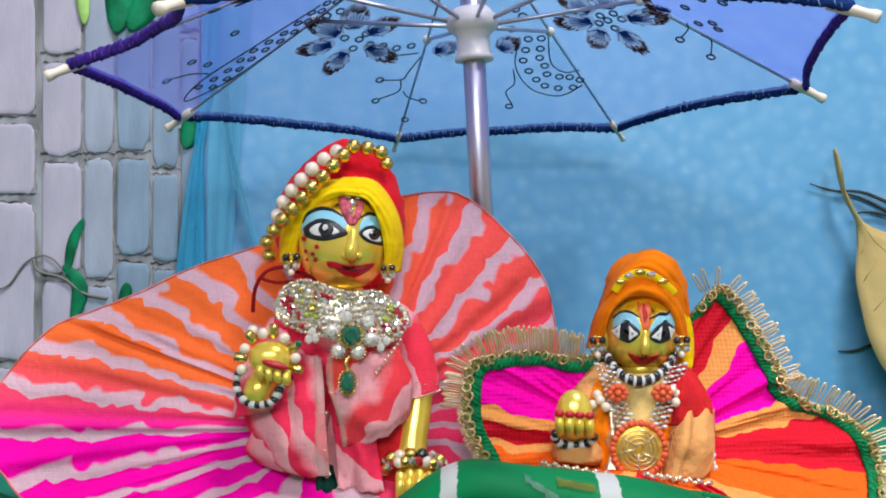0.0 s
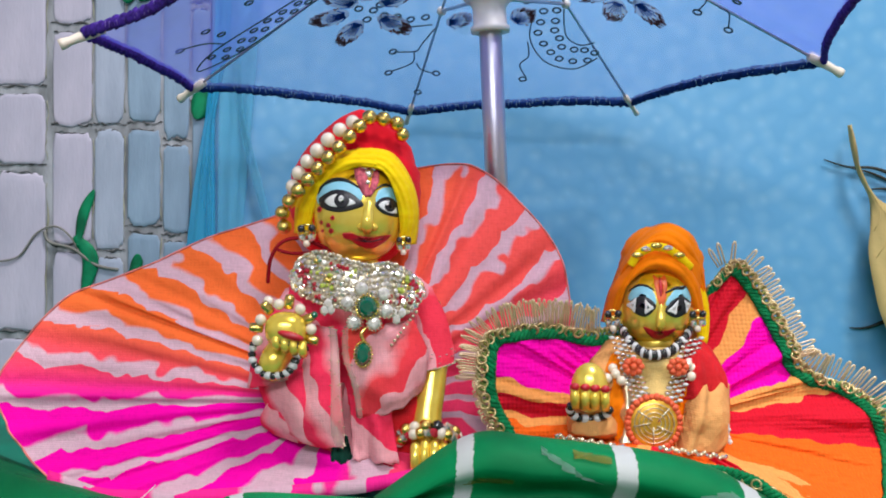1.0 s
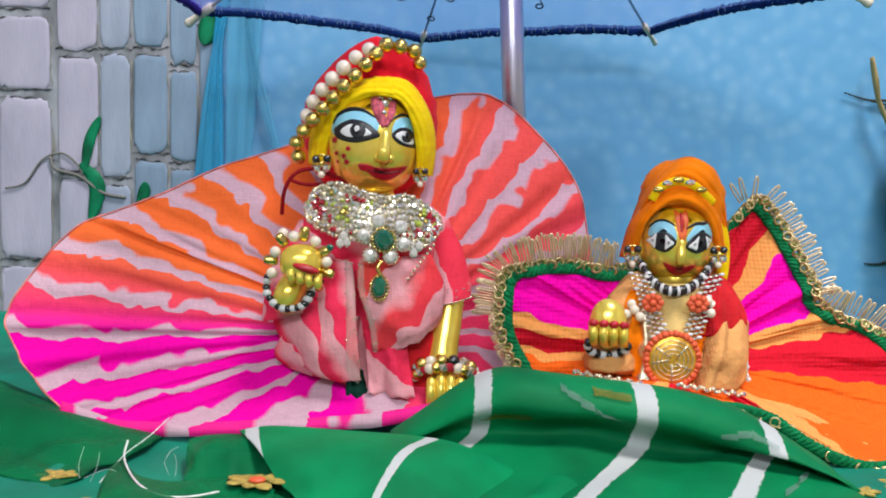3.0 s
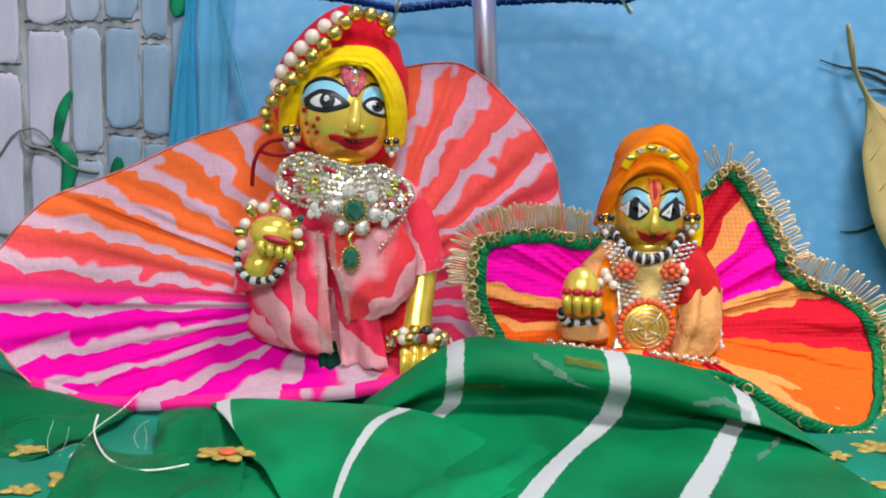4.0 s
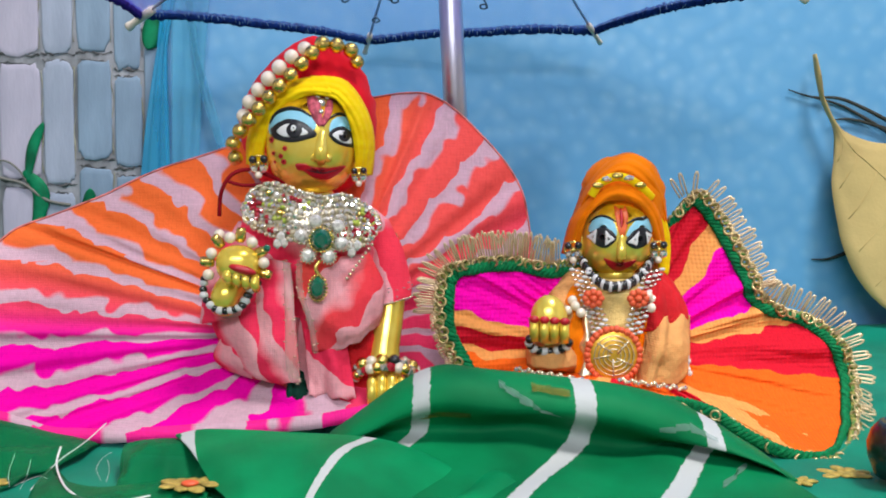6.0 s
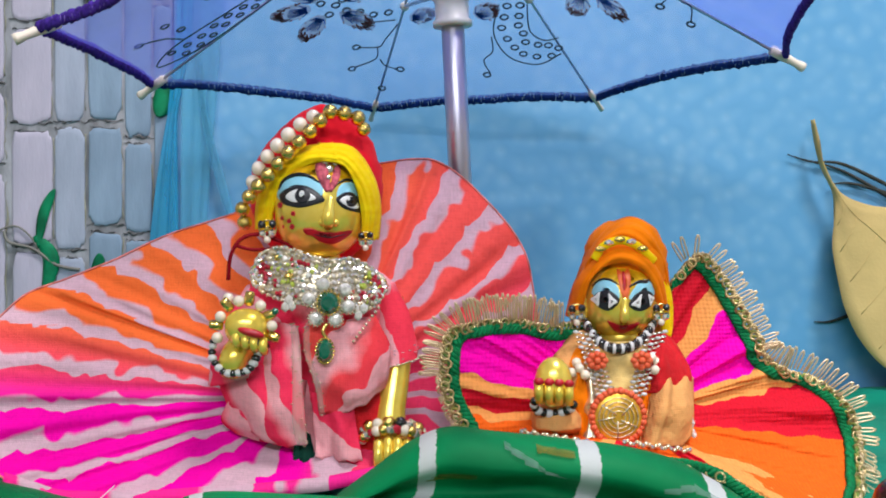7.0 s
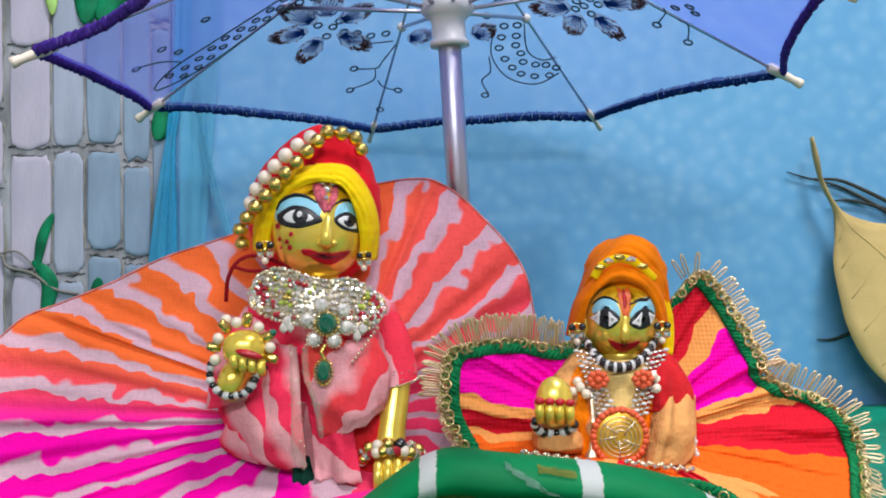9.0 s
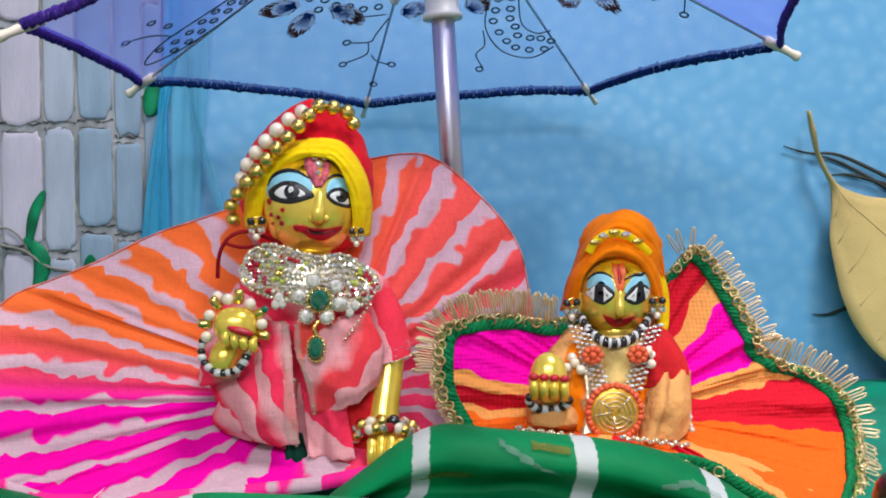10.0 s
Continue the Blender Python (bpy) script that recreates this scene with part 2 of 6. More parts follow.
sheer_white = net("sheer_white_net", (0.90, 0.80, 0.78), 0.35)
sheer = net("sheer_blue_net", (0.23, 0.37, 0.78), 0.38)
sheer_deep = net("sheer_violet_net", (0.15, 0.19, 0.80), 0.54)
navy = mat("navy_tape", (0.006, 0.035, 0.20), 0.85, var=0.3, scale=400, fine=1500, bump=1.0)
# the navy tape where it is lit: the light is in this violet
navy_lit = mat("navy_tape_lit", (0.075, 0.03, 0.36), 0.85, var=0.3, scale=400, fine=1500, bump=1.0)
thread_brown = net("brown_embroidery", (0.20, 0.085, 0.085), 0.86)
thread_pale = net("pale_embroidery", (0.42, 0.50, 0.66), 0.42)
thread_blue = net("blue_embroidery", (0.02, 0.10, 0.40), 0.92)
crack_dark = mat("crack_dark", (0.115, 0.12, 0.13), 0.9, var=0.3, scale=120)
crack_pale = mat("crack_pale", (0.33, 0.34, 0.27), 0.9, var=0.25, scale=90)
thread_light = mat("light_blue_stitches", (0.22, 0.40, 0.62), 0.8, var=0.3, scale=500)
thread_violet = mat("violet_stitches", (0.22, 0.14, 0.55), 0.8, var=0.3, scale=500)
thread_grey = mat("grey_embroidery", (0.07, 0.13, 0.20), 0.6, var=0.3, scale=500, fine=2500)
leaf_tan = mat("dry_leaf", (0.62, 0.47, 0.20), 0.7, var=0.14, scale=22, fine=500, bump=0.4, thin=0.15)
twig_dark = mat("twig", (0.05, 0.055, 0.05), 0.8)
vine_green = mat("vine_green", (0.005, 0.22, 0.10), 0.55, var=0.3, scale=70)
vine_lime = mat("vine_lime", (0.35, 0.60, 0.18), 0.6, var=0.2, scale=70)
vine_grey = mat("vine_grey", (0.20, 0.20, 0.19), 0.7)
drape_blue = mat("drape_blue", (0.02, 0.32, 0.60), 0.6, var=0.2, scale=30, stretch=(3, 3, 0.4), col2=(0.05, 0.42, 0.68), alpha=0.50)
drape_pale = mat("drape_pale", (0.12, 0.50, 0.76), 0.6, var=0.1, scale=30, stretch=(3, 3, 0.4), alpha=0.3)
teal_cloth = mat("teal_cloth", (0.0, 0.22, 0.14), 0.65, var=0.16, scale=30, fine=1500, bump=0.3, sheen=0.2)
motif_gold = mat("motif_gold", (0.62, 0.47, 0.12), 0.5, 0.3, var=0.25, scale=500, fine=2000, bump=1.0)
dark_steel = mat("dark_steel", (0.10, 0.10, 0.11), 0.25, 0.9, var=0.3, scale=40)
faint_gold = net("faint_gold", (0.42, 0.30, 0.06), 0.55)
faint_white = net("faint_white", (0.40, 0.52, 0.52), 0.45)
room_white = mat("room_white", (0.52, 0.51, 0.50), 0.8, var=0.03, scale=3, fine=200)
table_wood = mat("table_wood", (0.30, 0.18, 0.09), 0.5, var=0.2, scale=8, stretch=(1, 8, 8))
mortar = mat("mortar", (0.34, 0.36, 0.41), 0.8, var=0.14, scale=45, fine=300, bump=0.6, col2=(0.13, 0.14, 0.155), stretch=(1.5, 1.5, 0.6))
PINK, CORAL, ORANGE, MAGENTA = (1.0, 0.06, 0.18), (1.0, 0.115, 0.105), (1.0, 0.19, 0.045), (1.0, 0.0, 0.46)
RED, PEACH = (0.68, 0.01, 0.03), (0.88, 0.36, 0.10)
skirt_cloth = banded("striped_skirt_cloth", 25, [(0.0, PINK), (0.05, PINK), (0.10, CORAL), (0.17, CORAL), (0.22, ORANGE), (0.452, ORANGE), (0.468, CORAL), (0.486, PINK), (0.500, MAGENTA), (0.70, MAGENTA), (0.78, PINK), (1.0, PINK)], (0.72, 0.47, 0.58), 0.64, 0.024, thin=0.22, kink=(-0.0416, 0.4620, 0.0417))
dress_cloth = banded("striped_dress_cloth", 5, [(0.0, (1.0, 0.045, 0.13)), (0.4, (1.0, 0.06, 0.10)), (0.7, (1.0, 0.10, 0.08)), (1.0, (1.0, 0.04, 0.15))], (0.97, 0.46, 0.52), 0.55, 0.26, thin=0.25, fade=0.16)
DYE_ORANGE = (0.92, 0.14, 0.012)
fan_cloth = banded("patched_fan_cloth", 1.0, [(0.0, RED), (0.014, PEACH), (0.042, MAGENTA), (0.103, PEACH), (0.132, RED), (0.168, PEACH), (0.20, RED), (0.30, DYE_ORANGE), (0.34, MAGENTA), (0.452, PEACH), (0.468, RED), (0.486, PEACH), (0.495, DYE_ORANGE),
                                              (0.56, PEACH), (0.60, RED), (0.75, DYE_ORANGE), (0.90, RED), (0.922, PEACH), (0.934, DYE_ORANGE), (0.976, RED)], None, 1.0, 0.036, thin=0.15, cells=520.0)
# same chiffon as the front end, darkened for the shade in its hollow
shaded_green = striped_green("green_chiffon_shaded", (0.0, 0.205, 0.070), [(0.237, 0.019), (0.555, 0.021), (0.822, 0.021)], 0.0, 0.92)
front_green = striped_green("green_chiffon_front", (0.0, 0.25, 0.088), [(0.52, 0.017), (0.035, 0.02)], -0.20, 0.93)
plain_green = striped_green("green_chiffon_side", (0.0, 0.20, 0.070), [(2.0, 0.004)], 0.0, 0.75)


def foam_blue():
    """Blue-coated foam sheet with faint bead cells in relief; their sheen is also put into the colour."""
    m = mat("blue_foam", (0.100, 0.325, 0.585), 0.5, var=0.05, scale=6, fine=60, bump=0.04, col2=(0.080, 0.292, 0.555))
    n, l = nodes_of(m)
    b = n["Principled BSDF"]
    co, vo = n.new("ShaderNodeTexCoord"), n.new("ShaderNodeTexVoronoi")
    vo.inputs["Scale"].default_value = 100
    vo.feature = "SMOOTH_F1"
    l.new(co.outputs["Object"], vo.inputs["Vector"])
    bp = n.new("ShaderNodeBump")
    bp.inputs["Strength"].default_value, bp.inputs["Distance"].default_value = 0.20, 0.002
    l.new(vo.outputs["Distance"], bp.inputs["Height"])
    l.new(bp.outputs["Normal"], b.inputs["Normal"])
    b.inputs["Specular IOR Level"].default_value = 0.6
    ramp = [x for x in n if x.bl_idname == "ShaderNodeValToRGB"][0]
    cell, patchy, mix = n.new("ShaderNodeMapRange"), n.new("ShaderNodeTexNoise"), n.new("ShaderNodeMix")
    cell.inputs["From Min"].default_value, cell.inputs["From Max"].default_value = 0.55, 0.15
    patchy.inputs["Scale"].default_value = 14
    l.new(co.outputs["Object"], patchy.inputs["Vector"])
    l.new(vo.outputs["Distance"], cell.inputs["Value"])
    mix.data_type = "RGBA"
    # paler cell middles in patches: the sheen on the beads, as colour
    l.new(math_node(n, l, "MULTIPLY", math_node(n, l, "MULTIPLY", cell.outputs[0], patchy.outputs["Fac"]), 0.60), mix.inputs["Factor"])
    l.new(ramp.outputs["Color"], mix.inputs["A"])
    mix.inputs["B"].default_value = (0.24, 0.46, 0.66, 1)
    l.new(mix.outputs["Result"], b.inputs["Base Color"])
    return m


blue_wall = foam_blue()
# the shading across the stones is in these colours: darker and bluer rightwards
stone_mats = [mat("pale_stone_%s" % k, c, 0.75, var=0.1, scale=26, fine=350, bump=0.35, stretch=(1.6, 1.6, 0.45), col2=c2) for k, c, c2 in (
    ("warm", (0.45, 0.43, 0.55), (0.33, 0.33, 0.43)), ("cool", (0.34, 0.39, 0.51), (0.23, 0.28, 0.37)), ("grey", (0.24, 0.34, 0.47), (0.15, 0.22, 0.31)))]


# ---- building helpers ----
V = Vector
rnd = random.Random(7)


def spline(pts, n, closed=False):
    """Points along a smooth curve through pts, n per stretch."""
    p = [Vector(q) for q in pts]
    out, k = [], len(p)
    for i in range(k if closed else k - 1):
        a, b, c, d = (p[(i + j) % k] if closed else p[min(max(i + j, 0), k - 1)] for j in (-1, 0, 1, 2))
        for s in range(n):
            t = s / n
            out.append(0.5 * (2 * b + (c - a) * t + (2 * a - 5 * b + 4 * c - d) * t * t + (3 * b - a - 3 * c + d) * t ** 3))
    if not closed:
        out.append(p[-1].copy())
    return out


def finish(name, bm, material, smooth=True):
    me = bpy.data.meshes.new(name)
    bm.to_mesh(me)
    bm.free()
    for m in material if isinstance(material, (list, tuple)) else [material]:
        me.materials.append(m)
    if smooth:
        me.polygons.foreach_set("use_smooth", [True] * len(me.polygons))
    return me


def attach(ob, parent):
    ob.parent = parent
    if parent.type == "EMPTY":
        ob.matrix_parent_inverse = Matrix.Translation(-parent.location)
    return ob


def thing(name, base, label, category, group=""):
    ob = new(name)
    ob.location = base
    ob.empty_display_size = 0.01
    return tagged(ob, label, category, group)


def part(name, bm, material, parent, label="", smooth=True):
    return tagged(attach(new(name, finish(name, bm, material, smooth)), parent), label)


def solo(name, bm, material, label, category, group="", kind="", smooth=True):
    return tagged(new(name, finish(name, bm, material, smooth)), label, category, group, kind)


def tube(bm, pts, radius, seg=8, closed=False, flat=1.0, mi=0, caps=True):
    """Sweep a round (or flattened) section along pts; radius is a number or a function of 0..1."""
    pts = [Vector(p) for p in pts]
    k, rings = len(pts), []
    side = None
    for i, p in enumerate(pts):
        a, b = pts[(i - 1) % k if closed else max(i - 1, 0)], pts[(i + 1) % k if closed else min(i + 1, k - 1)]
        d = (b - a).normalized()
        ref = side if side is not None else (Vector((0, 1, 0)) if abs(d.y) < 0.9 else Vector((1, 0, 0)))
        side = (ref - d * ref.dot(d)).normalized()
        up = d.cross(side)
        r = radius(i / max(k - 1, 1)) if callable(radius) else radius
        rings.append([bm.verts.new(p + r * (math.cos(2 * math.pi * j / seg) * side * flat + math.sin(2 * math.pi * j / seg) * up)) for j in range(seg)])
    faces = []
    for i in range(k if closed else k - 1):
        A, B = rings[i], rings[(i + 1) % k]
        for j in range(seg):
            faces.append(bm.faces.new((A[j], A[(j + 1) % seg], B[(j + 1) % seg], B[j])))
    if not closed and caps:
        faces += [bm.faces.new(rings[0][::-1]), bm.faces.new(rings[-1])]
    for f in faces:
        f.material_index = mi
    return faces


def blob(bm, c, r, turn=None, mi=0, u=20, v=14, shape=None):
    """An ellipsoid with radii r at c; shape may bend its unit points first."""
    made = bmesh.ops.create_uvsphere(bm, u_segments=u, v_segments=v, radius=1)["verts"]
    m = turn or Matrix.Identity(3)
    for w in made:
        p = shape(w.co.copy()) if shape else w.co
        w.co = Vector(c) + m @ Vector((p.x * r[0], p.y * r[1], p.z * r[2]))
    faces = {f for w in made for f in w.link_faces}
    for f in faces:
        f.material_index = mi
    return made


def loft(bm, inner, outer, across=14, puff=0.004, ridges=3, ridge=0.0009, n=8):
    """A band of cloth between two edges, swelling towards -y and creased along its length."""
    a, b = spline(inner, n), spline(outer, n)
    rows = []
    for i, (p, q) in enumerate(zip(a, b)):
        row = []
        for k in range(across + 1):
            t = k / across
            lift = puff * math.sin(math.pi * t) ** 0.7 + ridge * abs(math.sin(math.pi * ridges * (t + 0.10 * math.sin(i * 0.21)))) + 0.0005 * noise.noise((i * 0.5, t * 4, 2))
            row.append(p.lerp(q, t) + V((0, -lift + (0.004 if k in (0, across) else 0), 0)))
        rows.append(row)
    sheet(bm, rows, thick=0.0008)


def lathe(bm, base, axis, profile, seg=20, mi=0):
    """Turn (radius, height) pairs about an axis."""
    axis = Vector(axis).normalized()
    a = axis.orthogonal().normalized()
    b = axis.cross(a)
    rings = [[bm.verts.new(Vector(base) + axis * h + r * (math.cos(2 * math.pi * j / seg) * a + math.sin(2 * math.pi * j / seg) * b)) for j in range(seg)] for r, h in profile]
    for A, B in zip(rings, rings[1:]):
        for j in range(seg):
            bm.faces.new((A[j], A[(j + 1) % seg], B[(j + 1) % seg], B[j])).material_index = mi
    bm.faces.new(rings[0][::-1]).material_index = mi
    bm.faces.new(rings[-1]).material_index = mi


def slab(bm, a, b, bevel=0.0):
    made = bmesh.ops.create_cube(bm, size=1)["verts"]
    for w in made:
        w.co = Vector([(a[i] + b[i]) / 2 + w.co[i] * (b[i] - a[i]) for i in range(3)])
    if bevel:
        bmesh.ops.bevel(bm, geom=list({e for w in made for e in w.link_edges}), offset=bevel, segments=2, affect="EDGES")


def sheet(bm, rows, uvs=None, closed=False, mi=0, thick=0.0):
    """A grid of points as a surface, with UVs given as a grid of pairs."""
    layer = bm.loops.layers.uv.verify()
    g = [[bm.verts.new(p) for p in row] for row in rows]
    n, faces = len(g[0]), []
    for i in range(len(g) - 1):
        for j in range(n if closed else n - 1):
            j2 = (j + 1) % n
            f = bm.faces.new((g[i][j], g[i][j2], g[i + 1][j2], g[i + 1][j]))
            f.material_index = mi
            faces.append(f)
            if uvs:
                for lp, (a, b) in zip(f.loops, ((i, j), (i, j + 1 if closed else j2), (i + 1, j + 1 if closed else j2), (i + 1, j))):
                    lp[layer].uv = uvs[a][b]
    if thick:
        bmesh.ops.recalc_face_normals(bm, faces=faces)
        bmesh.ops.solidify(bm, geom=faces, thickness=thick)
    return g


_beads = {}


def bead(name, at, r, material, parent, squash=(1, 1, 1), turn=None, label=""):
    """A small round stone or pearl; alike ones share one mesh."""
    if material.name not in _beads:
        bm = bmesh.new()
        cut = material in (crystal, clear_stone, ruby, lime)
        if cut:
            bmesh.ops.create_icosphere(bm, subdivisions=1, radius=1)
        else:
            bmesh.ops.create_uvsphere(bm, u_segments=12, v_segments=8, radius=1)
        _beads[material.name] = finish("bead_" + material.name, bm, material, not cut)
    ob = attach(new(name, _beads[material.name]), parent)
    ob.location = at
    ob.scale = [r * s for s in squash]
    if turn:
        ob.rotation_euler = turn
    return tagged(ob, label)



# ---- the setting ----
WALL = 0.725
def table():
    tb = thing("table", (0, 0.43, -0.75), "plain brown wooden table under the green cloths", "table")
    bm = bmesh.new()
    slab(bm, (-0.9, 0.1, -0.03), (0.9, 0.76, -0.004), 0.003)
    part("tabletop", bm, table_wood, tb, smooth=False)
    for x in (-0.84, 0.84):
        for y in (0.15, 0.71):
            bm = bmesh.new()
            slab(bm, (x - 0.025, y - 0.025, -0.75), (x + 0.025, y + 0.025, -0.031), 0.004)
            part("leg", bm, table_wood, tb, smooth=False)


table()
bm = bmesh.new()
slab(bm, (-0.167, WALL, -0.004), (0.8, WALL + 0.02, 0.6))
tagged(new("wall_back", finish("wall_back", bm, blue_wall, False)), "pale blue foam backdrop sheet with faint bead cells", "backdrop", kind="structure")
bm = bmesh.new()
slab(bm, (-0.8, WALL - 0.001, -0.004), (-0.1675, WALL + 0.02, 0.6))
stone_wall = tagged(new("wall_stone", finish("wall_stone", bm, mortar, False)), "backdrop panel of pale upright stones with grey joints", "wall", kind="structure")


def room():
    for name, a, b in (("wall_south", (-1.5, -1.5, -0.75), (1.5, -1.42, 1.7)), ("wall_north", (-1.5, 0.95, -0.75), (1.5, 1.03, 1.7)),
                       ("wall_west", (-1.58, -1.5, -0.75), (-1.5, 1.03, 1.7)), ("wall_east", (1.5, -1.5, -0.75), (1.58, 1.03, 1.7)),
                       ("floor", (-1.58, -1.5, -0.83), (1.58, 1.03, -0.75)), ("ceiling", (-1.58, -1.5, 1.7), (1.58, 1.03, 1.78))):
        bm = bmesh.new()
        slab(bm, a, b)
        tagged(new(name, finish(name, bm, room_white, False)), "plain pale room " + ("wall" if "wall" in name else name), name.split("_")[0], kind="structure")


room()


def cloth_z(x, y):
    """Height of the rumpled tablecloth."""
    z = 0.0005 + 0.0018 * (1 + noise.noise((x * 18, y * 18, 3))) + 0.0016 * noise.noise((x * 50, y * 30, 8))
    return z + 0.012 * math.exp(-((y - 0.70) / 0.02) ** 2) * (0.7 + 0.5 * noise.noise((x * 9, 1, 1)))


def tablecloth():
    rows, uvs = [], []
    for i in range(60):
        y = 0.2 + 0.52 * i / 59
        row = []
        for j in range(120):
            x = -0.55 + 1.1 * j / 119
            row.append((x, y, cloth_z(x, y)))
        rows.append(row)
    bm = bmesh.new()
    sheet(bm, rows, thick=0.0012)
    return solo("tablecloth", bm, teal_cloth, "teal green tablecloth with gold printed flowers", "tablecloth")


cloth = tablecloth()


def motif(at, size, turn, squash, parent):
    """A printed gold flower: small raised petals round a middle."""
    bm = bmesh.new()
    for k in range(9):
        a, r = turn + k * 2.4, size * (0.25 + 0.75 * (k % 3) / 2)
        c = V(at) + V((r * math.cos(a), squash * r * math.sin(a), 0.0))
        blob(bm, c, (size * 0.50, size * 0.40 * squash, 0.0007), Matrix.Rotation(a, 3, "Z"), u=8, v=6)
    part("flower_motif", bm, motif_gold, parent, "gold printed flower")


for at, size, sq in (((-0.1240, 0.3450, 0.0056), 0.0075, 0.8), ((-0.1103, 0.3300, 0.0021), 0.007, 0.8), ((-0.1474, 0.3750, 0.0045), 0.006, 0.8), ((0.1338, 0.3750, 0.0034), 0.0055, 0.7),
                     ((0.1570, 0.3850, 0.0045), 0.008, 0.8), ((0.1292, 0.3450, 0.0012), 0.0058, 0.9), ((0.1427, 0.3450, 0.0022), 0.0062, 0.8), ((-0.1338, 0.3350, 0.0013), 0.005, 0.8)):
    motif((at[0], at[1], cloth_z(at[0], at[1]) + 0.0006), size, rnd.random() * 6, sq, cloth)


def fold(name, crest, reach, drop, back, lean, material, label, lift=0.0015, steep=0.87, swell=0.0, hang=0.0, marks=()):
    """A sheet of thin cloth over a ridge: it falls steeply behind the crest and slowly in front."""
    line = spline(crest, 10)
    length = [0.0]
    for a, b in zip(line, line[1:]):
        length.append(length[-1] + (b - a).length)
    rows, uvs = [], []
    steps = [-1.0, -0.7, -0.45, -0.25, -0.1, 0.0] + [(k / 26) for k in range(1, 27)]
    steps[6:6] = [0.008, 0.02, 0.055]
    steps.sort()
    for v in steps:
        row, ur = [], []
        for i, c in enumerate(line):
            u = length[i] / length[-1]
            if v <= 0:
                y, z = c.y - v * back, max(c.z * (1 - v * v), lift) if v < 0 else c.z
                x = c.x
            else:
                y = c.y - reach * v
                if hang:
                    w = max(v - 0.45, 0) / 0.55
                    roll = math.pi / 2 * min(v / 0.2, 1)
                    back_in = 0.5 - 0.5 * math.cos(math.pi * min(max(v - 0.2, 0) / 0.25, 1))
                    y = c.y - (hang * math.sin(roll) - 0.8 * hang * back_in + (reach - hang) * w ** 1.15)
                e = 0.5 + 0.5 * math.cos(math.pi * min(v / (steep(u) if callable(steep) else steep), 1.0))
                z = drop + (c.z - drop) * (0.92 * e + 0.08 * (1 - v)) + swell * math.exp(-((v - 0.78) / 0.2) ** 2)
                if hang:
                    k = 1 - 0.38 * (1 - math.cos(roll)) if v < 0.2 else 0.62 - 0.32 * (v - 0.2) / 0.25 if v < 0.45 else 0.30 * (1 - w) ** 1.2
                    z = drop + (c.z - drop) * k
                z += 0.007 * v * (1 - v) * 4 * noise.noise((u * 4 + 2 * v, v * 2.2, len(name))) + 0.005 * v * noise.noise((u * 7, v * 4, 4))
                x = c.x - (lean(u) if callable(lean) else lean) * (w if hang else v) + 0.004 * v * noise.noise((u * 3, v * 3, 9))
            row.append((x, y, max(z, lift)))
            ur.append((u, max(v, 0)))
        rows.append(row)
        uvs.append(ur)
    bm = bmesh.new()
    sheet(bm, rows, uvs, thick=0.0007)
    ob = solo(name, bm, material, label, "cloth")
    for kind, m, path, half in marks:
        # woven marks: a narrow strip lying on the sheet along (crest point, fall) pairs
        def on(j, v):
            i = max(k for k, q in enumerate(steps[:-1]) if q <= max(v, 0))
            t = min(max((v - steps[i]) / (steps[i + 1] - steps[i]), 0), 1)
            a, b = V(rows[i][int(j)]), V(rows[i + 1][int(j)])
            return a.lerp(b, t) + V((0, -0.0011, 0.0007))
        strip = []
        for (j0, v0), (j1, v1) in zip(path, path[1:]):
            for k in range(9):
                t = k / 8
                w = half * (0.55 + 0.9 * abs(noise.noise((t * 5, j0, 3))))
                strip.append([on(j0 + (j1 - j0) * t, v0 + (v1 - v0) * t + w * q) for q in (-1, -0.5, 0, 0.5, 1)])
        bm = bmesh.new()
        sheet(bm, strip)
        part(kind, bm, m, ob)
    return ob


fold("green_scarf", [(-0.0330, 0.4100, 0.0116), (-0.0168, 0.4080, 0.0242), (-0.0040, 0.4050, 0.0340), (0.0097, 0.4020, 0.0398), (0.0275, 0.4000, 0.0385), (0.0506, 0.4000, 0.0359), (0.0718, 0.4000, 0.0334),
                     (0.0931, 0.4000, 0.0283), (0.1098, 0.3980, 0.0200), (0.1210, 0.3950, 0.0130), (0.1290, 0.3920, 0.0080), (0.1335, 0.3885, 0.0030)], 0.13, 0.004, 0.03, lambda u: 0.052 - 0.05 * max(u - 0.84, 0) / 0.16, shaded_green,
     "sheer green chiffon scarf with white stripes, heaped in folds", 0.004, hang=0.017, marks=(
         ("gold_mark", faint_gold, ((12, 0.34), (24, 0.33), (36, 0.31)), 0.035), ("gold_mark", faint_gold, ((46, 0.10), (52, 0.12)), 0.03), ("pale_mark", faint_white, ((41, 0.09), (46, 0.18), (51, 0.30)), 0.025),
         ("pale_mark", faint_white, ((67, 0.22), (73, 0.14), (79, 0.14)), 0.022), ("pale_mark", faint_white, ((86, 0.62), (92, 0.50)), 0.02)))
fold("green_scarf", [(-0.1307, 0.3849, 0.0062), (-0.1169, 0.3615, 0.0085), (-0.1035, 0.3513, 0.0095), (-0.0932, 0.3538, 0.0095), (-0.0823, 0.3550, 0.0095), (-0.0670, 0.3473, 0.0085)], 0.09, 0.0045, 0.008, -0.012, plain_green, "sheer green chiffon cloth lying flat on the table", 0.0045, steep=1.0)
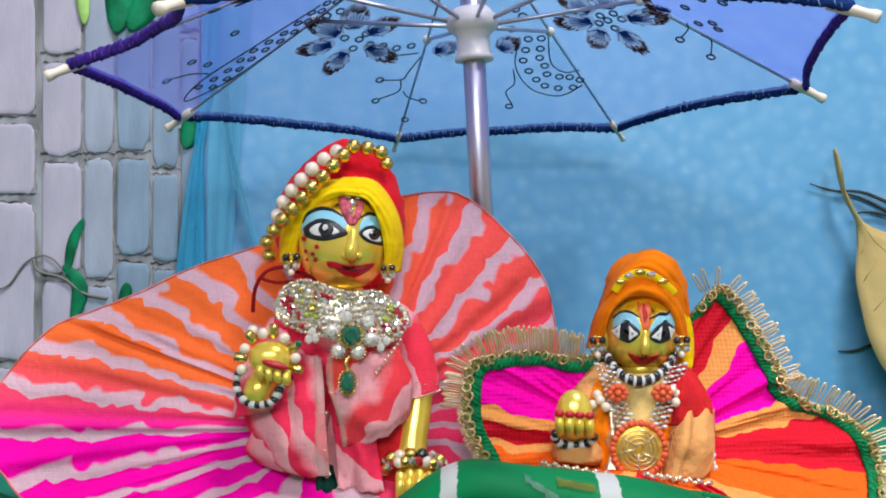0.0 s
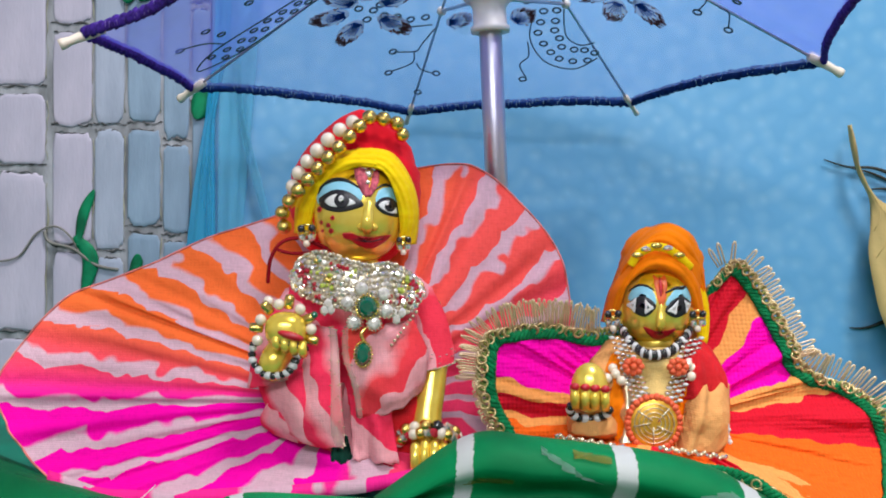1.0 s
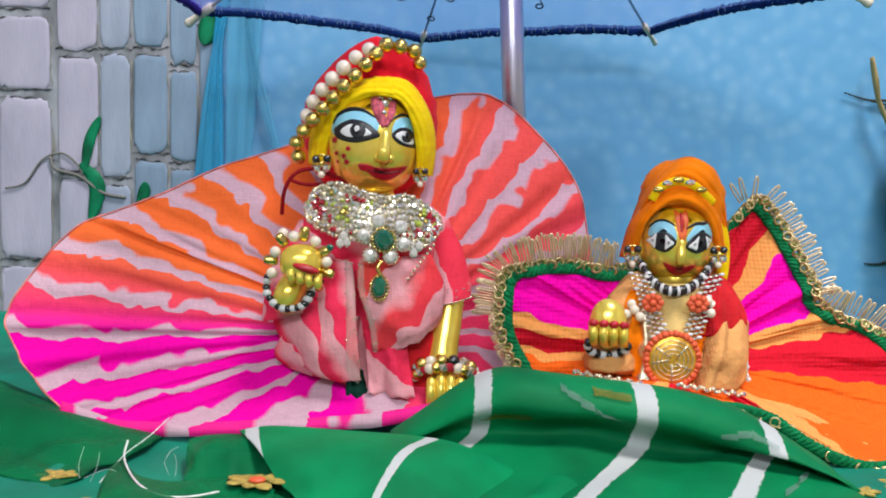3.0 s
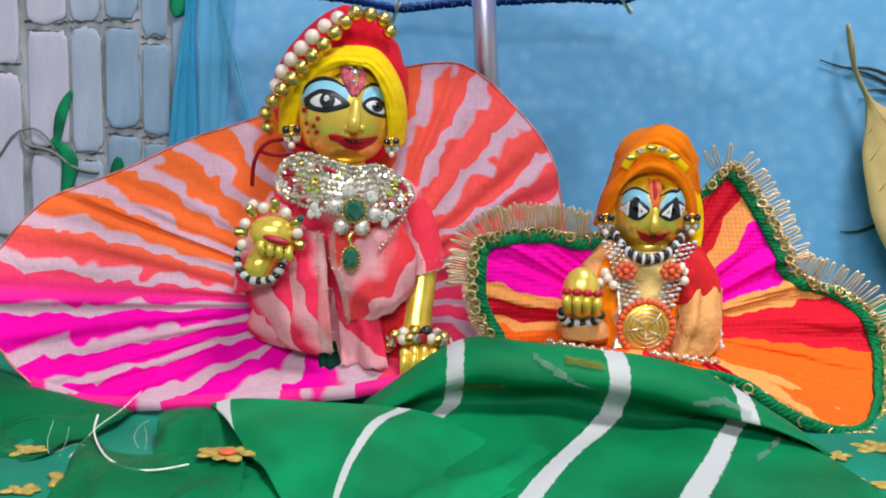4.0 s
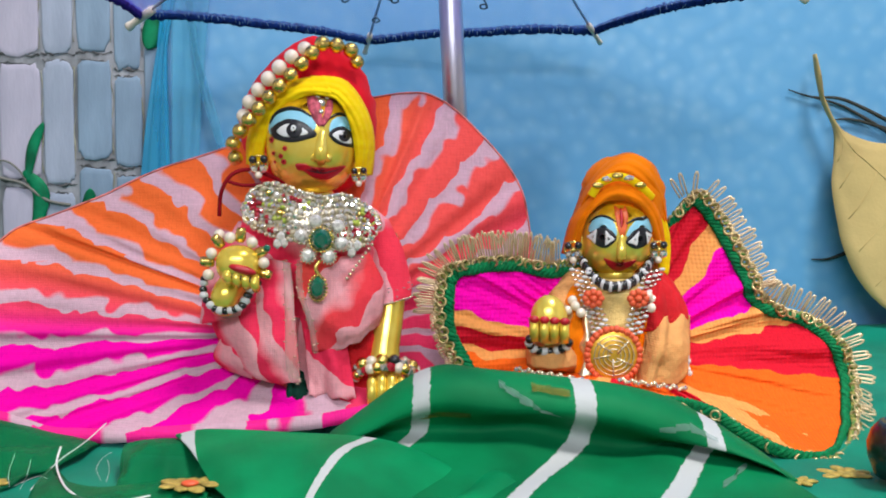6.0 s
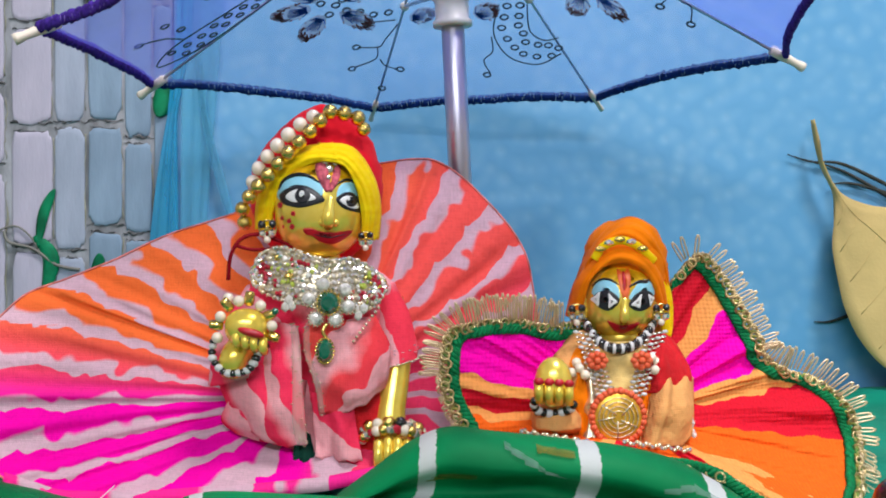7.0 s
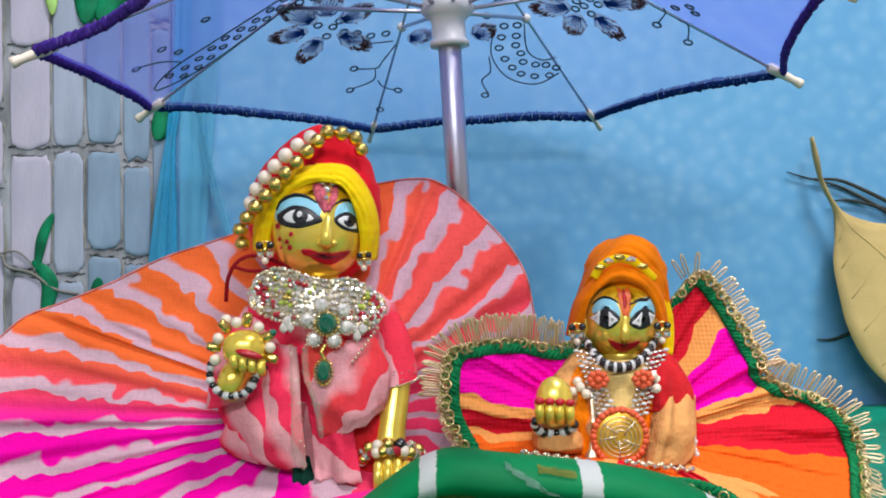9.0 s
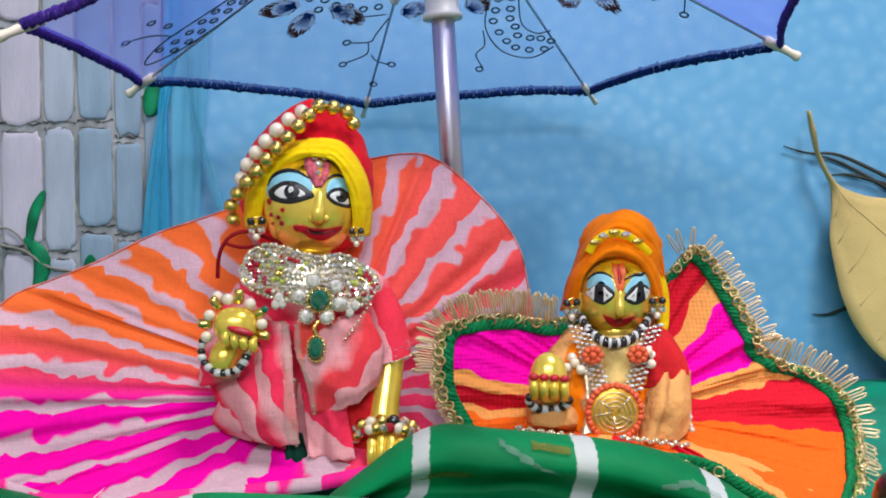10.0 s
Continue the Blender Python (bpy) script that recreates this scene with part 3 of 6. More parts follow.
fold("green_scarf", [(-0.1073, 0.3980, 0.0111), (-0.0995, 0.3960, 0.0133), (-0.0866, 0.3940, 0.0142), (-0.0677, 0.3920, 0.0127)], 0.055, 0.005, 0.012, -0.01, plain_green, "sheer dark green chiffon layer under the scarf", 0.005)
scarf_end = fold("green_scarf", [(-0.0872, 0.3920, 0.0162), (-0.0755, 0.3900, 0.0186), (-0.0504, 0.3850, 0.0189), (-0.0158, 0.3780, 0.0183), (0.0000, 0.3740, 0.0149), (0.0175, 0.3680, 0.0084), (0.0305, 0.3620, 0.0100), (0.0403, 0.3550, 0.0008)],
     0.10, 0.006, 0.02, lambda u: -0.05 + 0.13 * u, front_green, "sheer green chiffon scarf end with a white stripe, folded low", 0.006)
fold("green_scarf", [(-0.2273, 0.4700, 0.0225), (-0.1946, 0.4500, 0.0169), (-0.1703, 0.4350, 0.0128), (-0.1471, 0.4200, 0.0097), (-0.1287, 0.4100, 0.0078), (-0.1250, 0.4085, 0.0060)],
     0.045, 0.003, 0.03, 0.02, plain_green, "sheer green chiffon cloth lying in soft folds", 0.003)

motif((-0.0745, 0.3521, 0.0104), 0.0088, 0.4, 0.8, scarf_end)
bm = bmesh.new()
blob(bm, V((-0.0728, 0.3482, 0.0116)), (0.0030, 0.0024, 0.0010), u=10, v=6)
part("flower_heart", bm, coral_bead, scarf_end, "red flower middle")

# ---- stones of the backdrop, each a rounded block ----
_stone_cols = [(-130, -34, (-300, -60, 180, 480, 760)), (-27, 60, (-240, -20, 212, 352, 645, 760)), (76, 143, (-260, -60, 102, 280, 492, 700)), (150, 200, (-250, -70, 276, 500, 680)),
               (208, 264, (-230, -40, 272, 456, 660)), (271, 316, (-200, -80, 300, 470, 640)), (322, 352, (-180, 60, 235, 520, 680)), (-230, -138, (-280, 40, 330, 620, 760))]
STONE = 0.000387
X0, Z0 = -0.3044, 0.1216


def stones():
    for ci, (xa, xb, ys) in enumerate(_stone_cols):
        for ya, yb in zip(ys, ys[1:]):
            if yb - ya < 30:
                continue
            w, h = (xb - xa) * STONE, (yb - ya - 21) * STONE
            bm = bmesh.new()
            made = []
            for k in range(28):
                a = 2 * math.pi * k / 28
                ca, sa = math.cos(a), math.sin(a)
                p = V((math.copysign(abs(ca) ** 0.30, ca) * w / 2, 0, math.copysign(abs(sa) ** 0.22, sa) * h / 2))
                p *= 1 + 0.05 * noise.noise((k * 0.7, ci * 3.1, ya * 0.01))
                p.z += 0.0030 * noise.noise((k * 1.7, ci * 5.3, ya * 0.02))
                made.append(p)
            rings = [[bm.verts.new((p.x * s, d, p.z * (s if s > 0.9 else 1 - (1 - s) * w / h))) for p in made] for s, d in ((1.03, 0.001), (1.03, -0.0004), (1.0, -0.0010), (0.92, -0.0013))]
            for A, B in zip(rings, rings[1:]):
                for k in range(28):
                    bm.faces.new((A[k], A[(k + 1) % 28], B[(k + 1) % 28], B[k]))
            bm.faces.new(rings[-1])
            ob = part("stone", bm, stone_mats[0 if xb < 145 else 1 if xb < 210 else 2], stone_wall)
            mid = V((X0 + (xa + xb) / 2 * STONE, WALL - 0.001, Z0 + (441 - (ya + yb) / 2) * STONE))
            ob.location = mid
            # ragged dark cracks under the stone, a fainter one down its side
            for name, a, b, thick, m in (("crack", (-0.56, -0.52), (0.56, -0.52), 0.0011, crack_dark), ("crack", (0.54, 0.46), (0.54, -0.46), 0.0006, crack_pale), ("crack", (-0.5, 0.52), (0.3, 0.515), 0.0006, crack_dark)):
                bm = bmesh.new()
                line = []
                for k in range(19):
                    t = k / 18
                    wob = V((noise.noise((t * 6, ci * 2.3, ya * 0.03 + thick * 900)), 0, noise.noise((t * 7, ya * 0.05, ci * 1.7 + thick * 900))))
                    line.append(mid + V(((a[0] + (b[0] - a[0]) * t) * w, -0.0006, (a[1] + (b[1] - a[1]) * t) * h)) + wob * 0.0022)
                tube(bm, line, lambda t: thick * (0.15 + 1.5 * abs(noise.noise((t * 5, ci * 4.1, ya * 0.07)))), 6, flat=0.5)
                part(name, bm, m, stone_wall)


stones()


def leaf_shape(bm, line, width, mi=0, push=0.0):
    """A flat leaf along a line of points, wide in its middle, a little cupped."""
    pts = spline(line, 6)
    rows = []
    for i, p in enumerate(pts):
        s = i / (len(pts) - 1)
        d = (pts[min(i + 1, len(pts) - 1)] - pts[max(i - 1, 0)]).normalized()
        side = d.cross(V((0, 1, 0))).normalized()
        w = width * (math.sin(math.pi * min(s * 0.96 + 0.03, 1)) ** 0.8)
        rows.append([p + side * w * k + V((0, abs(k) * w * 0.25 - push, 0)) for k in (-1, -0.5, 0, 0.5, 1)])
    sheet(bm, rows, thick=0.0006, mi=mi)


def vines():
    vine = thing("vine", (-0.2530, 0.7215, 0.0775), "painted green vine with curling grey tendrils on the stones", "vine")
    bm = bmesh.new()
    leaf_shape(bm, [(-0.2459, 0.7205, 0.1421), (-0.2535, 0.7205, 0.1258), (-0.2573, 0.7205, 0.1027)], 0.0036)
    part("leaf", bm, vine_green, vine)
    bm = bmesh.new()
    leaf_shape(bm, [(-0.2597, 0.7205, 0.1104), (-0.2488, 0.7205, 0.0950), (-0.2534, 0.7205, 0.0710)], 0.0055)
    part("leaf", bm, vine_green, vine)
    bm = bmesh.new()
    tube(bm, spline([(-0.3108, 0.7210, 0.0930), (-0.2973, 0.7210, 0.0969), (-0.2857, 0.7210, 0.1123), (-0.2730, 0.7210, 0.1173), (-0.2626, 0.7210, 0.1104), (-0.2560, 0.7210, 0.0988)], 6), 0.0007, 6)
    part("tendril", bm, vine_grey, vine)
    bm = bmesh.new()
    tube(bm, spline([(-0.2800, 0.7210, 0.1142), (-0.2768, 0.7210, 0.1065), (-0.2606, 0.7210, 0.1019), (-0.2451, 0.7210, 0.0911), (-0.2297, 0.7210, 0.0880)], 6), 0.0011, 6)
    part("tendril", bm, vine_grey, vine)
    high = thing("vine", (-0.2168, 0.7215, 0.2691), "painted broad green leaves over the stones", "vine")
    for line, w, m in (([(-0.2263, 0.7205, 0.3269), (-0.2216, 0.7205, 0.2960), (-0.2242, 0.7205, 0.2689)], 0.011, vine_green), ([(-0.1934, 0.7205, 0.3231), (-0.2022, 0.7205, 0.2960), (-0.2153, 0.7205, 0.2708)], 0.012, vine_green),
                       ([(-0.2487, 0.7205, 0.3153), (-0.2471, 0.7205, 0.2921), (-0.2455, 0.7205, 0.2750)], 0.0045, vine_lime), ([(-0.1727, 0.7205, 0.2147), (-0.1734, 0.7205, 0.2012), (-0.1773, 0.7205, 0.1908)], 0.007, vine_green)):
        bm = bmesh.new()
        leaf_shape(bm, line, w)
        part("leaf", bm, m, high)
    bm = bmesh.new()
    leaf_shape(bm, [(-0.2160, 0.7205, 0.0988), (-0.2172, 0.7205, 0.0911), (-0.2210, 0.7205, 0.0815)], 0.004)
    solo("vine_leaf", bm, vine_green, "small painted green leaf at the foot of the stones", "leaf")


vines()


def drape(pts, widths, material):
    line, rows = spline(pts, 8), []
    n = len(line) - 1
    for i, p in enumerate(line):
        s = i / n * (len(widths) - 1)
        k = min(int(s), len(widths) - 2)
        w = widths[k] + (widths[k + 1] - widths[k]) * (s - k)
        rows.append([p + V((w * (j / 8 - 0.5), -0.0016 * math.sin(j * 1.9 + i * 0.1), 0)) for j in range(9)])
    bm = bmesh.new()
    sheet(bm, rows, thick=0.0003)
    solo("drape", bm, material, "sheer bright blue ribbon drape hanging on the backdrop", "drape", "blue drapes")


drape([(-0.1569, 0.7180, 0.3147), (-0.1590, 0.7180, 0.2452), (-0.1666, 0.7180, 0.1913), (-0.1704, 0.7180, 0.1451), (-0.1733, 0.7180, 0.0912)], (0.012, 0.010, 0.006, 0.014, 0.022), drape_blue)
drape([(-0.1491, 0.7185, 0.2337), (-0.1452, 0.7185, 0.1913), (-0.1359, 0.7185, 0.1528), (-0.1250, 0.7185, 0.1143)], (0.005, 0.004, 0.006, 0.004), drape_pale)
drape([(-0.1441, 0.7195, 0.3151), (-0.1485, 0.7195, 0.2146), (-0.1541, 0.7195, 0.0912)], (0.030, 0.024, 0.014), drape_pale)


def dry_leaf():
    leaf = thing("dry_leaf", (0.3362, 0.6900, 0.0010), "large dry tan heart-shaped leaf leaning on the blue backdrop", "leaf")
    left = spline([(0.2648, 0.7160, 0.1894), (0.2693, 0.7140, 0.1616), (0.2785, 0.7120, 0.1394), (0.2773, 0.7080, 0.1207), (0.2754, 0.7050, 0.1022), (0.2780, 0.7020, 0.0818), (0.2817, 0.6980, 0.0616), (0.2915, 0.6940, 0.0397), (0.3085, 0.6900, 0.0215), (0.3375, 0.6860, 0.0016)], 5)
    right = spline([(0.2652, 0.7160, 0.1894), (0.2701, 0.7140, 0.1616), (0.2815, 0.7120, 0.1412), (0.3002, 0.7080, 0.1316), (0.3254, 0.7050, 0.1279), (0.3547, 0.7020, 0.1154), (0.3766, 0.6980, 0.0897), (0.3802, 0.6940, 0.0528), (0.3686, 0.6900, 0.0197), (0.3394, 0.6860, 0.0009)], 5)
    rows = []
    for i, (a, b) in enumerate(zip(left, right)):
        rows.append([a.lerp(b, k / 12) + V((0, -0.004 * math.sin(math.pi * k / 12) + 0.001 * noise.noise((i * 0.3, k * 0.5, 0)), 0)) for k in range(13)])
    bm = bmesh.new()
    sheet(bm, rows, thick=0.0006)
    part("blade", bm, leaf_tan, leaf)
    bm = bmesh.new()
    tube(bm, [r[6] + V((0, -0.0006, 0)) for r in rows], lambda s: 0.0002 + 0.0007 * s, 6)
    part("midrib", bm, leaf_tan, leaf)
    for k in range(3, 9):
        bm = bmesh.new()
        i = 5 * k - 4
        tube(bm, [rows[min(i + j, len(rows) - 1)][6 - j] + V((0, -0.0005, 0)) for j in range(6)], 0.0004, 5)
        part("vein", bm, leaf_tan, leaf)


dry_leaf()
for pts in (([(0.2508, 0.7220, 0.1666), (0.2671, 0.7220, 0.1618), (0.2901, 0.7220, 0.1597), (0.3294, 0.7220, 0.1411)]), ([(0.2688, 0.7215, 0.1610), (0.2901, 0.7215, 0.1548), (0.3296, 0.7215, 0.1324)]),
            ([(0.2798, 0.7215, 0.1461), (0.2962, 0.7215, 0.1466), (0.3293, 0.7215, 0.1373)]), ([(0.2699, 0.7220, 0.0521), (0.2811, 0.7220, 0.0521), (0.2945, 0.7220, 0.0567)])):
    bm = bmesh.new()
    tube(bm, spline(pts, 6), lambda s: 0.0004 + 0.0012 * s, 6)
    solo("twig", bm, twig_dark, "thin dark dry twig against the blue backdrop", "twig", "twigs")

bm = bmesh.new()
cup = (0.1739, 0.3700, -0.0104)
lathe(bm, (cup[0], cup[1], 0.004), (0, 0, 1), [(0.008, 0), (0.013, 0.002), (0.0155, 0.008), (0.016, 0.013), (0.0145, 0.018), (0.012, 0.021), (0.010, 0.0215), (0.010, 0.010)])
solo("small_pot", bm, dark_steel, "small dark shiny metal pot on the cloth", "pot")


# ---- umbrella ----
def umbrella():
    apex, hub = V((0.0113, 0.5191, 0.2883)), V((0.0144, 0.5191, 0.2263))
    foot = V((0.0186, 0.5191, 0.1429))
    up = (hub - foot).normalized()
    base = hub - up * ((hub.z - 0.003) / up.z)
    tips = [V(p) for p in (
        (0.1111, 0.6753, 0.1971),
        (-0.0310, 0.7000, 0.1930),
        (-0.1548, 0.6188, 0.1969),
        (-0.1701, 0.4792, 0.2024),
        (-0.0907, 0.3630, 0.2041),
        (0.0481, 0.3382, 0.2115),
        (0.1622, 0.4194, 0.2147),
        (0.1925, 0.5590, 0.2049))]
    um = thing("umbrella", base, "toy parasol of sheer blue embroidered net on a steel pole", "umbrella")
    bm = bmesh.new()
    tube(bm, [base, apex + up * 0.03], 0.0056, 20)
    part("pole", bm, steel, um, "shiny steel tube")
    bm = bmesh.new()
    lathe(bm, hub - up * 0.0135, up, [(0.0062, 0.0), (0.0095, 0.0), (0.0096, 0.0025), (0.0082, 0.0035), (0.0082, 0.012), (0.0105, 0.0145), (0.0128, 0.0165), (0.0128, 0.0215), (0.0105, 0.0235), (0.0085, 0.026), (0.0062, 0.026)], 24)
    part("runner", bm, plastic, um, "white plastic runner")
    bm = bmesh.new()
    lathe(bm, apex - up * 0.004, up, [(0.006, 0), (0.011, 0.001), (0.011, 0.009), (0.006, 0.012)], 20)
    part("crown_cap", bm, plastic, um)
    lift = up * 0.0016

    def on(k, a, r):
        A, B = tips[k % 8], tips[(k + 1) % 8]
        return apex + (A.lerp(B, a) - apex) * r

    for k in range(8):
        A, B = tips[k], tips[(k + 1) % 8]
        rows = []
        for i in range(15):
            row = []
            for j in range(17):
                a, r = j / 16, 0.04 + 0.96 * i / 14
                p = on(k, a, r * (1 - (0.10 if k == 3 else 0.035 if k in (2, 6) else 0.06) * 4 * a * (1 - a) * (i / 14) ** 2)) + lift
                row.append(p + up * (0.002 * noise.noise((a * 3, r * 3, k)) - 0.004 * math.sin(math.pi * a) * r))
            rows.append(row)
        edge = [p.copy() for p in rows[-1]]
        bm = bmesh.new()
        sheet(bm, rows)
        part("canopy_panel", bm, sheer_deep if k in (2, 3, 5, 6) else sheer, um)
        bm = bmesh.new()
        line = []
        for i in range(len(edge) - 1):
            for s in range(5):
                line.append(edge[i].lerp(edge[i + 1], s / 5) + V((rnd.uniform(-1, 1), 0, rnd.uniform(-1, 1))) * 0.00035)
        line.append(edge[-1])
        tube(bm, line, lambda s: 0.0027 + 0.0009 * abs(noise.noise((s * 150, k, 1))) + 0.0004 * math.sin(s * 190), 8, flat=0.6)
        # side edges take the lit colour of the same tape
        part("edge_tape", bm, navy_lit if k in (2, 3, 6) else navy, um, "crocheted navy edging")
        # light stitches and stray yarn ends on the tape
        bm = bmesh.new()
        for i in range(2, len(line) - 2):
            if rnd.random() < 0.55:
                side = V((rnd.uniform(-0.5, 0.5), 0, 1)).normalized() * rnd.uniform(0.0016, 0.0030)
                at = line[i] + V((0, -0.0019, rnd.uniform(-1, 1) * 0.0012))
                tube(bm, [at - side * 0.5, at + side * 0.5], 0.00022, 4)
        part("stitches", bm, thread_violet if k in (2, 3, 6) else thread_light, um)
        bm = bmesh.new()
        out = (A - apex).normalized()
        tube(bm, [apex + out * 0.008, A - out * 0.004], 0.0008, 8)
        rib = part("rib", bm, steel, um)
        bm = bmesh.new()
        tube(bm, [A - out * 0.010, A - out * 0.004, A + out * 0.006, A + out * 0.009, A + out * 0.011], lambda s: (0.0026 if s < 0.3 else 0.0020 if s < 0.6 else 0.0026) * (0.66 if k in (0, 1) else 1.0), 10)
        part("tip_cap", bm, cream_plastic, rib, "cream plastic tip")
        joint = apex + (A - apex) * 0.49
        bm = bmesh.new()
        tube(bm, [hub + (joint - hub).normalized() * 0.009 + up * 0.003, joint], 0.0011, 8)
        part("spreader", bm, steel, um)
        bm = bmesh.new()
        bmesh.ops.create_uvsphere(bm, u_segments=10, v_segments=8, radius=0.0028)
        bmesh.ops.translate(bm, verts=bm.verts, vec=joint)
        part("joint", bm, plastic, rib)

    bm = bmesh.new()
    tube(bm, [(0.0022 * math.cos(2 * math.pi * j / 14), 0.0022 * math.sin(2 * math.pi * j / 14), 0) for j in range(14)], 0.00055, 5, closed=True)
    ring_mesh = finish("sequin_ring", bm, thread_grey)

    def frame_of(k):
        e1 = (tips[(k + 1) % 8] - tips[k]).normalized()
        nrm = (tips[k] - apex).cross(tips[(k + 1) % 8] - apex).normalized()
        return e1, nrm.cross(e1), nrm

    def ring(k, a, r):
        e1, e2, nrm = frame_of(k)
        ob = attach(new("sequin", ring_mesh), um)
        ob.matrix_basis = Matrix.Translation(on(k, a, r) + lift - up * 0.0035) @ Matrix((e1, e2, nrm)).transposed().to_4x4()

    def petal(k, a, r, dx, dy, length, width, turn):
        """A stitched petal: brown rim with a blue heart, in the panel's plane."""
        e1, e2, nrm = frame_of(k)
        c = on(k, a, r) - up * 0.0025 + e1 * dx + e2 * dy
        d = e1 * math.cos(turn) + e2 * math.sin(turn)
        s = nrm.cross(d)
        bm = bmesh.new()
        rows = []
        for j in range(13):
            t = j / 12
            reach = width * 0.92 * math.sin(math.pi * min(t * 0.9 + 0.06, 1)) ** 0.7
            rows.append((c + d * length * t + s * reach, c + d * length * t - s * reach))
        sheet(bm, rows, thick=0.0002)
        part("petal", bm, thread_pale, um, "pale net petal")
        # satin stitches: blue from the middle, brown along a ragged rim
        for name, m, count, t0, t1 in (("petal_rim", thread_brown, 21, 0.72, 1.0), ("petal_stitching", thread_blue, 8, 0.0, 0.60)):
            bm = bmesh.new()
            for q in range(count):
                a1 = (q / (count - 1) - 0.5) * 2
                shape = max(1 - abs(a1) ** 2.4, 0.0) ** 0.5
                tip = c + d * length * (0.38 + 0.62 * shape) * rnd.uniform(0.93, 1.06) + s * width * a1
                root_at = c + d * length * 0.10 + s * width * a1 * 0.30
                p0, p1 = root_at.lerp(tip, t0 * rnd.uniform(0.85, 1.1)), root_at.lerp(tip, t1 * rnd.uniform(0.86, 1.0))
                tube(bm, [p0 - up * 0.0005, p0.lerp(p1, 0.5) - up * 0.0008, p1 - up * 0.0005], lambda t: 0.00042 - 0.00018 * t, 5)
            part(name, bm, m, um)

    def stem(k, pairs):
        bm = bmesh.new()
        tube(bm, spline([on(k, a, r) - up * 0.002 for a, r in pairs], 6), 0.00045, 5)
        part("embroidered_stem", bm, thread_grey, um)

    for (k, a, r) in ((1, *(0.619, 0.519)), (7, *(0.357, 0.497)), (3, 0.5, 0.55), (6, 0.45, 0.42)):
        for dx, dy, ln, w, tn in ((0.008, 0.002, 0.022, 0.0070, 0.30), (0.004, 0.007, 0.019, 0.0078, 1.25), (-0.005, 0.006, 0.018, 0.0070, 2.2), (0.009, -0.005, 0.019, 0.0062, -0.6), (-0.009, -0.003, 0.023, 0.0060, 3.5), (0.0, -0.009, 0.020, 0.0062, -1.5)):
            petal(k, a, r, dx, dy, ln * 1.2, w * 1.2, tn)
    for k, spots in ((1, ((0.680, 0.524), (0.566, 0.520), (0.556, 0.562), (0.460, 0.533), (0.357, 0.530), (0.241, 0.532), (0.130, 0.513), (0.551, 0.493), (0.815, 0.476), (0.991, 0.448), (0.244, 0.683), (0.206, 0.784), (0.932, 0.422))),
                     (0, ((0.924, 0.768), (0.997, 0.862), (0.185, 0.501), (0.083, 0.501), (0.242, 0.549), (0.133, 0.547), (0.287, 0.596), (0.170, 0.589), (0.277, 0.648), (0.163, 0.627), (0.253, 0.691), (0.175, 0.668), (0.219, 0.724), (0.110, 0.684),
                          (0.151, 0.740), (0.052, 0.689), (0.068, 0.740), (0.004, 0.705), (0.450, 0.819), (0.170, 0.370), (0.133, 0.400), (0.287, 0.453))),
                     (7, ((0.396, 0.482), (0.384, 0.507), (0.276, 0.490), (0.274, 0.520), (0.474, 0.507), (0.404, 0.544), (0.150, 0.530), (0.033, 0.522), (0.121, 0.659), (0.113, 0.758)))):
        for a, r in spots:
            ring(k, a, r)
    stem(1, ((0.230, 0.682), (0.099, 0.665), (0.077, 0.631), (0.020, 0.552)))
    stem(1, ((0.194, 0.774), (0.092, 0.721), (0.110, 0.666)))
    stem(0, ((0.937, 0.768), (1.021, 0.742), (1.060, 0.712)))
    stem(0, ((0.432, 0.808), (0.451, 0.745), (0.390, 0.704), (0.372, 0.634)))
    stem(0, ((0.245, 0.492), (0.352, 0.621), (0.303, 0.735), (0.165, 0.778), (0.010, 0.731)))
    stem(0, ((0.025, 0.498), (0.113, 0.615), (0.060, 0.663), (-0.037, 0.655)))
    stem(7, ((0.096, 0.652), (-0.013, 0.629), (-0.058, 0.607)))
    stem(7, ((0.092, 0.747), (-0.019, 0.694), (-0.021, 0.663)))
    stem(1, ((0.396, 0.567), (0.223, 0.562), (0.052, 0.538)))
    for (a, r) in ((0.444, 0.533), (-0.059, 0.515)):
        petal(0 if (a, r) == (0.444, 0.533) else 1, a, r, 0, 0, 0.016, 0.008, 2.6)
    # border motifs on the side panels
    for j in range(20):
        ring(2, 0.13 + 0.09 * (j % 2) + 0.02 * math.sin(j * 0.7), 0.40 + 0.024 * j)
    stem(2, ((0.06, 0.42), (0.05, 0.62), (0.08, 0.80), (0.18, 0.92), (0.28, 0.84), (0.29, 0.66), (0.28, 0.44)))
    stem(2, ((0.30, 0.80), (0.42, 0.83), (0.50, 0.88)))
    for a, r in ((0.50, 0.89), (0.42, 0.78), (0.55, 0.80), (0.62, 0.66)):
        ring(2, a, r)
    for k in (3, 6):
        for j in range(11):
            ring(k, 0.18 + 0.06 * j, 0.62 + 0.10 * math.sin(j * 0.9))
            if j % 3 == 0:
                petal(k, 0.2 + 0.06 * j, 0.5 + 0.2 * math.sin(j), 0, 0, 0.018, 0.005, 0.8 * j)


umbrella()


# ---- statues: one mesh each, painted brass ----
STATUE_MATS = [brass, paint_black, paint_white, paint_blue, paint_red, paint_orange, paint_pink, paint_yellow, crystal]


